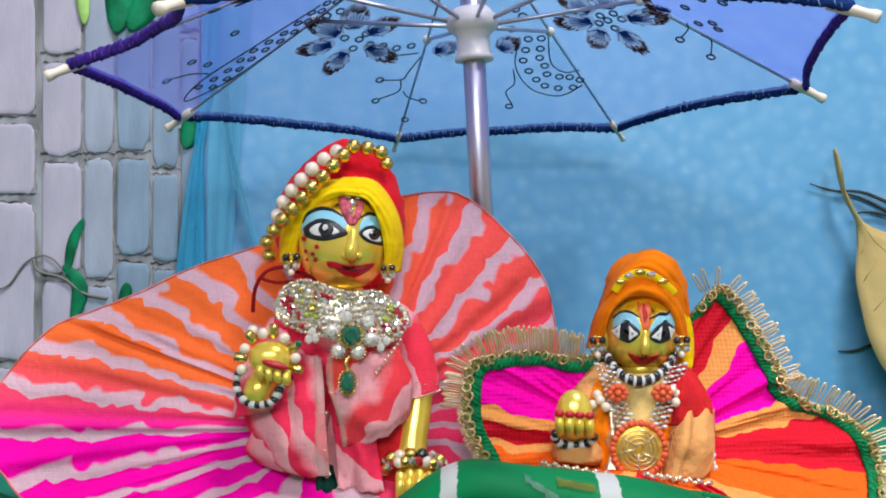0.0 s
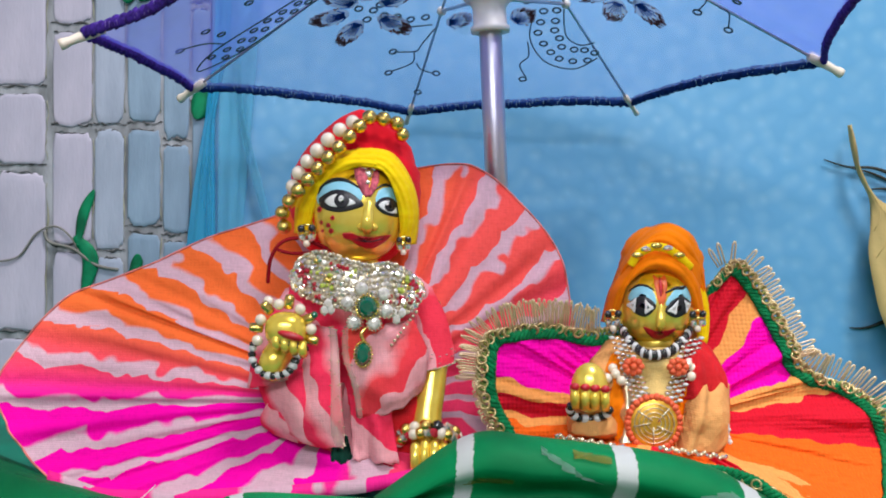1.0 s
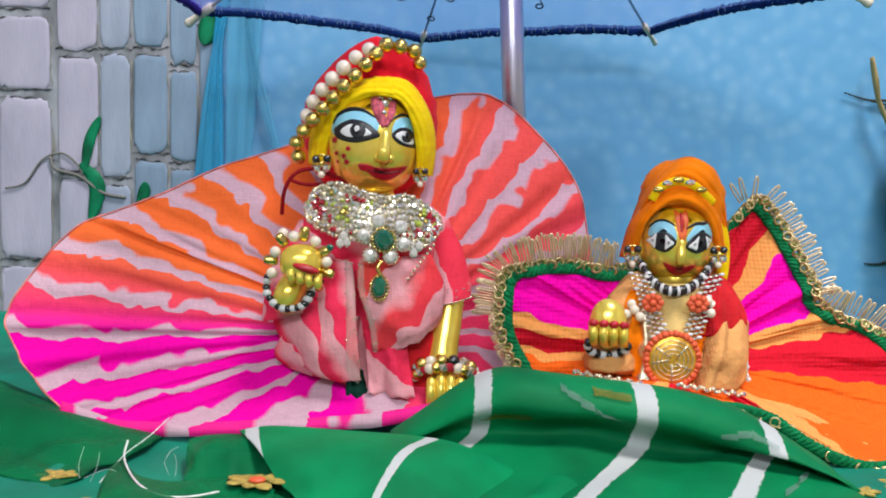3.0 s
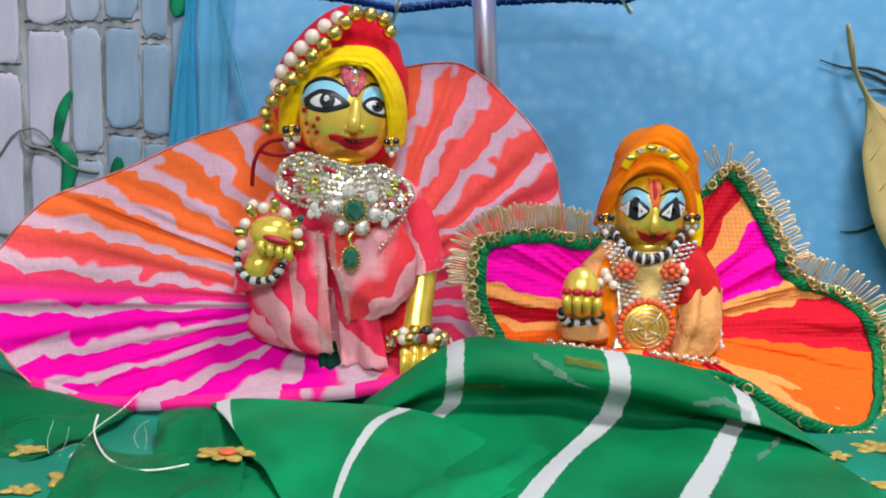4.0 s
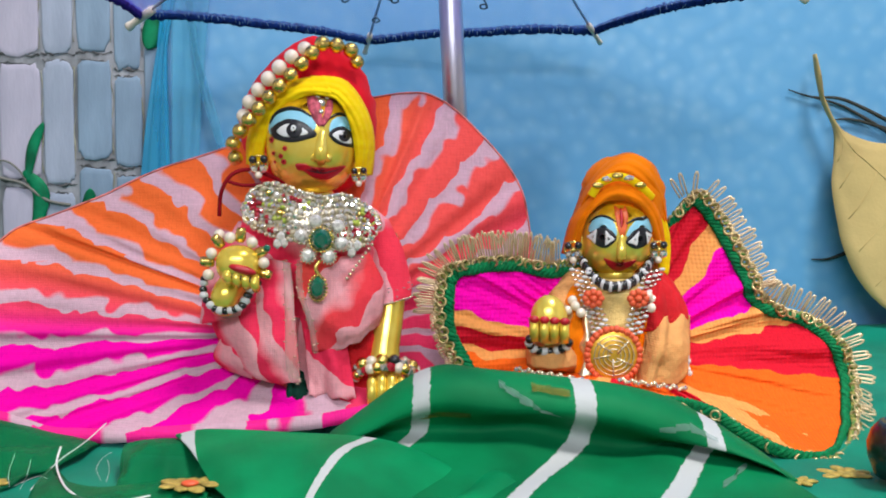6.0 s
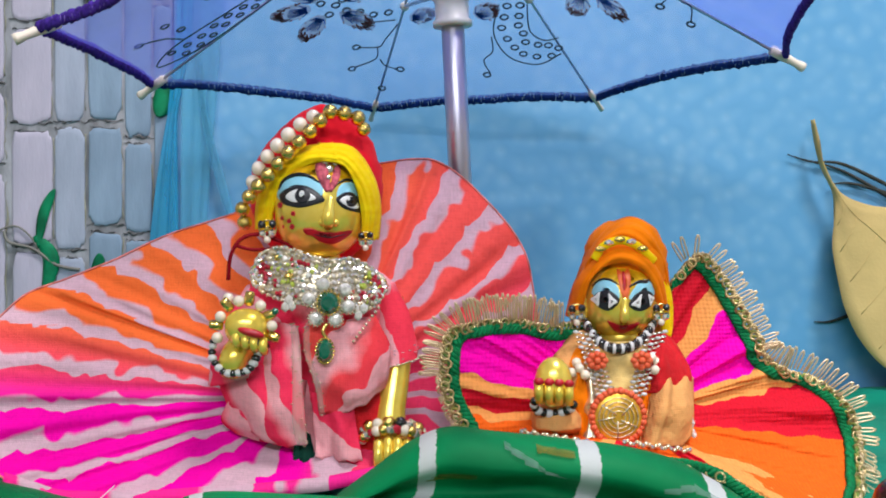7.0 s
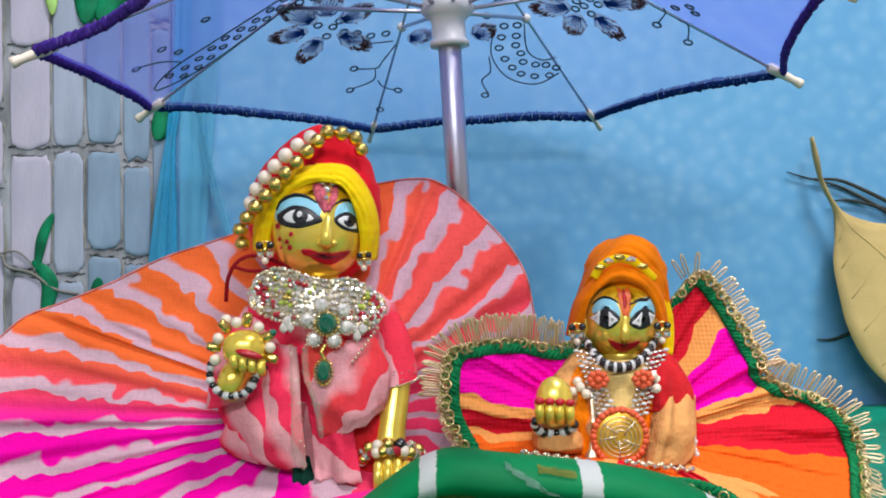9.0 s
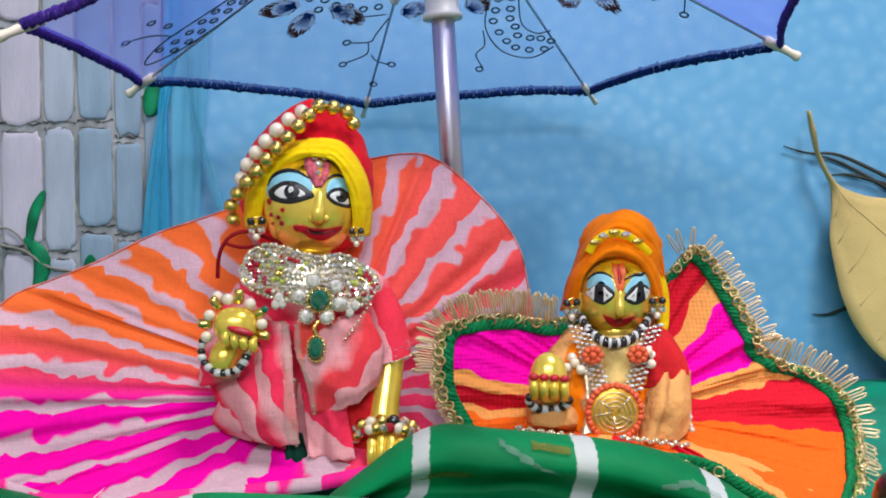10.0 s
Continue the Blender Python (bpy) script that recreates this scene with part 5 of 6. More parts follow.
def large_turban():
    tb = thing("turban", (-0.0440, 0.4700, 0.1352), "red and yellow cloth turban with strings of pearls and gold beads", "turban")

    def cap(p):
        p.x += 0.16 * max(p.z, 0) ** 1.5
        p.x *= 1 - 0.30 * max(p.z, 0) ** 2
        return p

    bm = bmesh.new()
    blob(bm, (-0.0472, 0.4810, 0.1333), (0.0298, 0.026, 0.0368), u=40, v=28, shape=cap)
    for w in bm.verts:
        w.co += V((0.0006, 0, 0.0004)) * math.sin(w.co.z * 700 + w.co.x * 500)
    part("red_cap", bm, red_cloth, tb, "red cloth cap")
    for name, inner, outer_edge, ridges in (
            ("yellow_wrap", [(-0.0645, 0.4640, 0.1131), (-0.0625, 0.4600, 0.1241), (-0.0559, 0.4550, 0.1355), (-0.0457, 0.4510, 0.1417), (-0.0346, 0.4500, 0.1424)], [(-0.0733, 0.4700, 0.1145), (-0.0719, 0.4670, 0.1282), (-0.0648, 0.4630, 0.1412), (-0.0524, 0.4600, 0.1495), (-0.0380, 0.4590, 0.1518)], 3),
            ("yellow_wrap", [(-0.0423, 0.4510, 0.1424), (-0.0330, 0.4500, 0.1406), (-0.0284, 0.4530, 0.1321), (-0.0261, 0.4580, 0.1196), (-0.0268, 0.4620, 0.1085)], [(-0.0442, 0.4600, 0.1518), (-0.0301, 0.4600, 0.1501), (-0.0211, 0.4630, 0.1385), (-0.0177, 0.4670, 0.1245), (-0.0188, 0.4710, 0.1099)], 4)):
        bm = bmesh.new()
        loft(bm, inner, outer_edge, 18, 0.0042, ridges, 0.0010)
        part(name, bm, yellow_cloth, tb, "yellow wrapped band")
    outer = spline([(-0.0722, 0.4600, 0.1345), (-0.0688, 0.4580, 0.1414), (-0.0633, 0.4560, 0.1475), (-0.0575, 0.4550, 0.1533), (-0.0515, 0.4550, 0.1586), (-0.0447, 0.4570, 0.1632)], 5)
    inner = spline([(-0.0756, 0.4580, 0.1170), (-0.0762, 0.4560, 0.1227), (-0.0724, 0.4530, 0.1284), (-0.0671, 0.4510, 0.1341), (-0.0617, 0.4500, 0.1400), (-0.0562, 0.4490, 0.1458), (-0.0502, 0.4490, 0.1517), (-0.0445, 0.4520, 0.1583), (-0.0378, 0.4570, 0.1648), (-0.0310, 0.4590, 0.1628), (-0.0262, 0.4620, 0.1614), (-0.0250, 0.4650, 0.1561)], 4)

    def along(line, gap, r, m, name):
        d = 0.0
        bead(name, line[0], r, m, tb)
        for a, b in zip(line, line[1:]):
            d += (b - a).length
            if d >= gap:
                bead(name, b, r * rnd.uniform(0.94, 1.05), m, tb)
                d = 0.0

    along(spline(outer, 6), 0.0064, 0.0032, pearl, "pearl")
    along(spline(inner, 6), 0.0063, 0.0032, gold_bead, "gold_bead")


large_turban()


def earring(at, step, label):
    er = thing("earring", at, label, "earring", "earrings")
    a = V(at)
    for dx, dz, m, r in ((-1, 0.8, black_bead, 0.75), (1, 0.9, black_bead, 0.75), (-0.8, -0.9, crystal, 0.8), (0.9, -0.8, crystal, 0.85), (0, -2.0, pearl, 0.7), (0, 0, gold_bead, 0.6)):
        bead("stone", a + V((dx * step, -0.001, dz * step)), r * step, m, er)
    bm = bmesh.new()
    tube(bm, [a + V((1.55 * step * math.cos(t * 0.35), 0.0006, 1.55 * step * math.sin(t * 0.35))) for t in range(18)], 0.0005, 6, closed=True)
    part("gold_ring", bm, gold_bead, er)


earring((-0.0650, 0.4520, 0.1144), 0.0023, "gold earring with black and clear stones on the large statue")
earring((-0.0239, 0.4560, 0.1102), 0.0019, "gold earring with black and clear stones on the large statue")
earring((0.0672, 0.4620, 0.0783), 0.0022, "gold earring with black and clear stones on the small statue")
earring((0.1039, 0.4620, 0.0785), 0.0022, "gold earring with black and clear stones on the small statue")


def jewel_collar():
    nk = thing("necklace", (-0.0401, 0.4350, 0.0913), "wide jewelled collar of clear and red stones with green pendant", "necklace")
    top = spline([(-0.0694, 0.4400, 0.0995), (-0.0662, 0.4400, 0.1040), (-0.0576, 0.4400, 0.1068), (-0.0467, 0.4400, 0.1039), (-0.0377, 0.4400, 0.1017), (-0.0291, 0.4400, 0.1022), (-0.0210, 0.4400, 0.0984), (-0.0155, 0.4400, 0.0930)], 7)
    low = spline([(-0.0703, 0.4400, 0.0959), (-0.0677, 0.4400, 0.0900), (-0.0569, 0.4400, 0.0851), (-0.0469, 0.4400, 0.0837), (-0.0369, 0.4400, 0.0801), (-0.0287, 0.4400, 0.0806), (-0.0192, 0.4400, 0.0825), (-0.0146, 0.4400, 0.0893)], 7)

    def on(u, t):
        k = min(u, 0.9999) * (len(top) - 1)
        i = int(k)
        p = top[i].lerp(top[i + 1], k - i).lerp(low[i].lerp(low[i + 1], k - i), t)
        ph = (2 * u - 1) * 1.4
        return p + V((0, -0.005 * t - 0.006 * math.cos(ph) + 0.010 * math.sin(ph) ** 2, 0))

    bm = bmesh.new()
    sheet(bm, [[on(i / 30, t / 5) + V((0, 0.0008, 0)) for i in range(31)] for t in range(6)], thick=0.0006)
    part("setting", bm, pale_gold, nk)
    red_spots = ((0.15, 0.40), (0.23, 0.62), (0.32, 0.85), (0.40, 0.25), (0.80, 0.70), (0.90, 0.30), (0.92, 0.75), (0.70, 0.62))
    for t, n, r in ((0.0, 54, 0.00095), (0.09, 50, 0.0010), (0.19, 44, 0.0012), (0.30, 44, 0.0012), (0.41, 42, 0.0013), (0.52, 42, 0.0013), (0.63, 42, 0.0013), (0.74, 42, 0.0013), (0.86, 44, 0.0012), (0.98, 50, 0.0010)):
        for i in range(n):
            u = (i + rnd.uniform(0.3, 0.7)) / n
            pick = rnd.random()
            near = min(math.hypot((u - a) * 2.2, (t - b) * 0.8) for a, b in red_spots)
            if t in (0.0, 0.09, 0.98):
                m = pale_gold if pick < 0.55 else crystal
            elif near < 0.12:
                m = ruby if pick < 0.66 else crystal
            elif near < 0.2 and pick < 0.14:
                m = lime
            else:
                m = crystal if pick < 0.55 else clear_stone if pick < 0.80 else pale_gold if pick < 0.95 else gold_bead
            k = 1.0 if t in (0.0, 0.98) else 1.6
            bead("stone", on(u, t) + V((rnd.uniform(-1, 1), 0, rnd.uniform(-1, 1))) * 0.0003 * k, r * rnd.uniform(0.75, 1.2), m, nk, (1, 0.7, 1), (rnd.random() * 3, rnd.random() * 3, 0))
    for c in ((-0.0549, 0.4310, 0.0830), (-0.0522, 0.4310, 0.0834), (-0.0535, 0.4310, 0.0857), (-0.0255, 0.4300, 0.0796), (-0.0268, 0.4300, 0.0823), (-0.0233, 0.4300, 0.0823)):
        bead("drop_stone", c, 0.0019, clear_stone, nk, (1, 0.6, 1.2))

    def gem(at, rx, rz):
        a = V(at)
        bm = bmesh.new()
        lathe(bm, a, (0, -1, 0), [(1, 0), (1, 0.0008), (0.7, 0.0026), (0.45, 0.003)], 14)
        for w in bm.verts:
            w.co.x = a.x + (w.co.x - a.x) * rx
            w.co.z = a.z + (w.co.z - a.z) * rz
        part("green_gem", bm, emerald, nk, "faceted green stone", smooth=False)
        for k in range(20):
            t = 2 * math.pi * k / 20
            bead("gold_grain", a + V((1.12 * rx * math.cos(t), -0.0006, 1.12 * rz * math.sin(t))), 0.0006, gold_bead, nk)

    gem((-0.0373, 0.4275, 0.0848), 0.0040, 0.0042)
    for c in ((-0.0425, 0.4285, 0.0785), (-0.0345, 0.4285, 0.0781), (-0.0294, 0.4285, 0.0833), (-0.0307, 0.4285, 0.0901), (-0.0395, 0.4285, 0.0921), (-0.0453, 0.4285, 0.0863)):
        bm = bmesh.new()
        lathe(bm, V(c), (0, -1, 0), [(0.0027, 0), (0.0027, 0.0006), (0.0019, 0.0015), (0.0012, 0.0017)], 9)
        part("petal_stone", bm, clear_stone, nk, "faceted clear stone", smooth=False)
        for k in range(14):
            t = 2 * math.pi * k / 14
            bead("rim_grain", V(c) + V((0.0030 * math.cos(t), -0.0003, 0.0030 * math.sin(t))), 0.00045, pale_gold, nk)
    gem((-0.0388, 0.4285, 0.0656), 0.0032, 0.0045)
    bm = bmesh.new()
    tube(bm, spline([(-0.0380, 0.4300, 0.0764), (-0.0397, 0.4290, 0.0734), (-0.0379, 0.4290, 0.0698)], 5), 0.0009, 6)
    part("link", bm, gold_bead, nk)
    bm = bmesh.new()
    tube(bm, spline([(-0.0815, 0.4520, 0.0930), (-0.0801, 0.4500, 0.1031), (-0.0758, 0.4500, 0.1100), (-0.0692, 0.4520, 0.1121), (-0.0615, 0.4550, 0.1098), (-0.0537, 0.4580, 0.1061)], 6), 0.0009, 6)
    tube(bm, spline([(-0.0786, 0.4500, 0.1077), (-0.0713, 0.4500, 0.1057), (-0.0627, 0.4550, 0.1061)], 6), 0.0008, 6)
    part("cord", bm, red_cord, nk, "dark red tying cord")


jewel_collar()


def bangle(name, c, rx, rz, tilt, n, palette, r, label, arc=(0.0, 6.283)):
    bg = thing(name, c, label, "bracelet", "bracelets")
    for k in range(n):
        t = arc[0] + (arc[1] - arc[0]) * k / n
        bead("bead", V(c) + V((rx * math.cos(t), tilt * math.sin(t), rz * math.sin(t))), r * rnd.uniform(0.85, 1.1), palette[k % len(palette)], bg)




def wrist_beads():
    """Gold barrels pointing outwards with pearls between, round the raised hand."""
    bg = thing("bracelet", (-0.0703, 0.4300, 0.0750), "gold barrel bead and pearl bracelet on a raised brass wrist", "bracelet", "bracelets")
    mid = V((-0.0703, 0.4300, 0.0750))
    for at in ((-0.0776, 0.4280, 0.0840), (-0.0688, 0.4280, 0.0865), (-0.0819, 0.4280, 0.0760), (-0.0595, 0.4270, 0.0715), (-0.0612, 0.4270, 0.0797)):
        d = V(at) - mid
        d.y = -0.002
        d.normalize()
        bm = bmesh.new()
        lathe(bm, V(at) - d * 0.0028, d, [(0.0013, 0), (0.0020, 0.0006), (0.0022, 0.0024), (0.0020, 0.0046), (0.0017, 0.0056), (0.0010, 0.0058)], 14)
        part("barrel", bm, gold_bead, bg)
    for at in ((-0.0728, 0.4270, 0.0856), (-0.0642, 0.4270, 0.0837), (-0.0801, 0.4270, 0.0794), (-0.0814, 0.4270, 0.0710), (-0.0596, 0.4260, 0.0758), (-0.0775, 0.4300, 0.0865)):
        bead("pearl", at, 0.0023, pearl, bg)
    bead("green_stone", (-0.0583, 0.4255, 0.0816), 0.0015, emerald, bg)
    bl = thing("bracelet", (-0.0745, 0.4300, 0.0601), "black and white bead bracelet on a raised brass wrist", "bracelet", "bracelets")
    for k, at in enumerate(spline([(-0.0835, 0.4300, 0.0691), (-0.0835, 0.4280, 0.0628), (-0.0786, 0.4260, 0.0577), (-0.0727, 0.4250, 0.0572), (-0.0680, 0.4250, 0.0592), (-0.0651, 0.4270, 0.0646), (-0.0627, 0.4290, 0.0675)], 3)):
        bead("bead", at, 0.0018 * rnd.uniform(0.85, 1.05), (black_bead, white_bead)[k % 2], bl, (1.1, 0.9, 0.9))


wrist_beads()
bangle("bracelet", (-0.0123, 0.4400, 0.0306), 0.0115, 0.0052, -0.006, 15, (pearl, gold_bead, crystal, black_bead, gold_bead), 0.0026, "pearl, gold and black bead bracelet on a brass arm")
bangle("bracelet", (-0.0118, 0.4380, 0.0277), 0.0125, 0.0055, -0.005, 14, (gold_bead, pearl, ruby, crystal), 0.0024, "gold and red bead bracelet on a brass arm", (0.0, 3.3))
bangle("bracelet", (0.0541, 0.4370, 0.0427), 0.0082, 0.0048, -0.004, 11, (black_bead, white_bead), 0.0019, "black and white bead bracelet on the small statue", (2.9, 6.5))


# ---- wide skirts ----
def fan(name, hub, rim, pleats, depth, material, root, seed, bulge=0.0):
    """A gathered circle of cloth from a hub to a closed rim, pleated along the radius. Returns the rim."""
    edge = spline(rim, 12, True)
    n, h = len(edge), V(hub)
    ang = []
    for p in edge:
        a = math.atan2(p.z - h.z, p.x - h.x)
        while ang and a < ang[-1] - math.pi:
            a += 2 * math.pi
        while ang and a > ang[-1] + math.pi:
            a -= 2 * math.pi
        ang.append(a)
    far = [0.0]
    for p, q in zip(edge, edge[1:] + edge[:1]):
        far.append(far[-1] + (q - p).length * (0.55 if p.y < 0.437 else 1.0))
    far = [d / far[-1] for d in far]
    rows, uvs = [], []
    for i in range(33):
        r = 0.24 + 0.76 * i / 32
        row, ur = [], []
        for j, p in enumerate(edge):
            q = h.lerp(p, r)
            u = j / n
            w = depth * (0.35 + 0.65 * r) * min(1, (1 - r) * 6 + 0.35)
            q.y += w * (math.sin(2 * math.pi * pleats * u + 3 * noise.noise((u * 9, r, seed))) * 0.6 + 1.3 * noise.noise((math.cos(6.283 * u) * 5, math.sin(6.283 * u) * 5, r * 1.2 + seed))) - bulge * math.sin(math.pi * r)
            q.y -= 1.5 * depth * abs(noise.noise((u * 46, r * 1.5, seed + 11))) * min(r, 0.9)
            q.z += 0.4 * w * noise.noise((u * 40, r * 2, seed + 5))
            row.append(q)
            ur.append((ang[j] / (2 * math.pi), far[j]))
        ur.append((ang[0] / (2 * math.pi) + (1 if ang[-1] > ang[0] else -1), 1.0))
        rows.append(row)
        uvs.append(ur)
    bm = bmesh.new()
    sheet(bm, rows, uvs, closed=True)
    sheet(bm, [[p + V((0, 0.0005, 0)) for p in row] for row in rows], uvs, closed=True)
    part(name, bm, material, root)
    return rows[-1]


def large_skirt():
    sk = thing("skirt", (-0.0627, 0.4550, 0.0203), "round pleated skirt with orange, pink and white tie-dyed stripes", "skirt")
    rim = [(0.0527, 0.5020, 0.0854), (0.0460, 0.5030, 0.1090), (0.0269, 0.5030, 0.1318), (0.0108, 0.5030, 0.1446), (-0.0038, 0.5040, 0.1475), (-0.0432, 0.5040, 0.1402), (-0.0840, 0.4940, 0.1226), (-0.1139, 0.4880, 0.1122), (-0.1381, 0.4820, 0.1005), (-0.1583, 0.4770, 0.0919), (-0.1740, 0.4710, 0.0851),
           (-0.1885, 0.4630, 0.0680), (-0.1983, 0.4540, 0.0480), (-0.1918, 0.4490, 0.0332), (-0.1772, 0.4420, 0.0168), (-0.1610, 0.4360, 0.0098), (-0.1361, 0.4310, 0.0055), (-0.0938, 0.4270, 0.0075), (-0.0503, 0.4260, 0.0110), (-0.0186, 0.4300, 0.0154), (0.0207, 0.4680, 0.0219), (0.0537, 0.4980, 0.0512)]
    edge = fan("skirt_panel", (-0.0416, 0.4620, 0.0417), rim, 30, 0.0019, skirt_cloth, sk, 2)
    bm = bmesh.new()
    tube(bm, [p + V((0, -0.0002, 0)) for p in edge], 0.00045, 6, closed=True)
    part("hem", bm, hem_pink, sk, "thin stitched hem")
    # a strip of edging along the front
    front = [p for p in edge if p.z < edge[0].z and p.y < 0.437]
    front.sort(key=lambda p: p.x)
    bm = bmesh.new()
    rows = [[p + V((0, -0.002, 0.004)), p + V((0, -0.0035, 0.0015)), p + V((0, -0.004, -0.0012))] for p in front]
    sheet(bm, rows, [[(0.735, p[0] * 1.1)] * 3 for p in front], thick=0.0005)
    part("front_border", bm, skirt_cloth, sk)


large_skirt()


def small_skirt():
    sk = thing("skirt", (0.0929, 0.4550, 0.0206), "flared red, orange and magenta skirt with green braid and gold fringe", "skirt")
    rim = [(0.1856, 0.4620, 0.0148), (0.1897, 0.4740, 0.0224), (0.1862, 0.4820, 0.0351), (0.1748, 0.4870, 0.0446), (0.1621, 0.4880, 0.0478), (0.1516, 0.4870, 0.0547), (0.1488, 0.4890, 0.0637), (0.1429, 0.4920, 0.0751), (0.1357, 0.4950, 0.0890), (0.1271, 0.4970, 0.0977), (0.1181, 0.4960, 0.0896),
           (0.1003, 0.4960, 0.0701), (0.0618, 0.4700, 0.0672), (0.0440, 0.4670, 0.0706), (0.0288, 0.4630, 0.0702), (0.0169, 0.4590, 0.0674), (0.0145, 0.4560, 0.0560), (0.0154, 0.4530, 0.0444), (0.0214, 0.4490, 0.0331), (0.0295, 0.4440, 0.0235),
           (0.0717, 0.4300, 0.0236), (0.1037, 0.4300, 0.0201), (0.1168, 0.4260, 0.0171), (0.1293, 0.4180, 0.0095), (0.1434, 0.4100, 0.0040), (0.1621, 0.4180, 0.0022), (0.1783, 0.4440, 0.0050)]
    hub = V((0.0880, 0.4620, 0.0328))
    edge = fan("skirt_panel", hub, rim, 13, 0.0034, fan_cloth, sk, 6)
    n = len(edge)
    def away(p):
        out = p - hub
        out.y = 0
        return out.normalized()

    def twisted(name, off, radius, thick, pitch, strands, m, label):
        """Strands wound round a line that runs a little outside the rim."""
        track = [p + away(p) * off + V((0, -0.0014, 0)) for p in edge]
        for q in range(strands):
            bm = bmesh.new()
            line, run = [], 0.0
            for a, b in zip(track, track[1:] + track[:1]):
                seg = (b - a).length
                tan = (b - a).normalized()
                side = tan.cross(V((0, 1, 0))).normalized()
                for k in range(3):
                    t = 2 * math.pi * (run + seg * k / 3) / pitch + 2 * math.pi * q / strands
                    line.append(a.lerp(b, k / 3) + side * radius * math.cos(t) + V((0, 1, 0)) * radius * 0.5 * math.sin(t))
                run += seg
            tube(bm, line, thick, 5, closed=True)
            part(name, bm, m, sk, label)

    twisted("green_braid", 0.0008, 0.0015, 0.00115, 0.0062, 3, green_braid, "green braided edging")
    twisted("gold_braid", 0.0046, 0.0016, 0.0007, 0.0054, 2, olive_braid, "green and gold braided edging")
    twisted("gold_cord", 0.0062, 0.0010, 0.00055, 0.0040, 2, fringe_gold, "twisted shiny gold cord")
    bm = bmesh.new()
    tube(bm, [(0.0019 * math.cos(0.524 * k), 0, 0.0019 * math.sin(0.524 * k)) for k in range(12)], 0.0005, 5, closed=True)
    ring_mesh = finish("gold_ring", bm, gold_thread)
    for j in range(0, n, 3):
        p = edge[j]
        ob = attach(new("gold_ring", ring_mesh), sk)
        ob.matrix_basis = Matrix.Translation(p + away(p) * (0.0040 + 0.0012 * (j % 2)) + V((0, -0.0032, 0))) @ Matrix.Rotation(rnd.uniform(-0.6, 0.6), 4, "X") @ Matrix.Rotation(rnd.uniform(-0.6, 0.6), 4, "Z")
    # one fringe loop, shared by all
    bm = bmesh.new()
    L = 1.0
    tube(bm, [(0.14, 0, 0), (0.16, 0, 0.5 * L), (0.15, 0, 0.85 * L), (0.07, 0, 0.98 * L), (-0.07, 0, 0.98 * L), (-0.15, 0, 0.85 * L), (-0.16, 0, 0.5 * L), (-0.14, 0, 0)], 0.085, 6)
    loops = [finish("fringe_loop", bm, fringe_gold)]
    gap = 0.0
    for j, p in enumerate(edge):
        q = edge[(j + 1) % n]
        seg = (q - p).length
        while gap < seg:
            if 9.4 * 12 < j < 12.0 * 12 or (p.z < 0.018 and p.y < 0.447):
                gap += seg
                break
            at = p.lerp(q, gap / seg)
            tan = (q - p).normalized()
            out = (at - hub) * 0.55 + V((0, 0, 0.012))
            out.y = -0.004
            side = V((tan.z, 0, -tan.x))
            if side.dot(at - hub) < 0:
                side = -side
            d = (side.normalized() * 1.1 + out.normalized() * 0.2 + V((rnd.uniform(-0.12, 0.12), -0.12 - 0.12 * rnd.random(), rnd.uniform(-0.12, 0.12)))).normalized()
            left = at.x < 0.07
            size = (0.0040 if left and at.z < 0.052 else 0.0105 if left else 0.0095) * rnd.uniform(0.9, 1.1)
            nrm = V((0, -1, 0))
            x = d.cross(nrm).normalized()
            y = d.cross(x)
            ob = attach(new("fringe_loop", loops[0]), sk)
            ob.matrix_basis = Matrix.Translation(at + d * 0.0045 + V((0, -0.0004 * (j % 3), 0))) @ Matrix((x, y, d)).transposed().to_4x4() @ Matrix.Diagonal((0.0036 if left else 0.0050, 0.0045, size, 1))
            gap += 0.00095 if left else 0.0027
        gap -= seg


small_skirt()


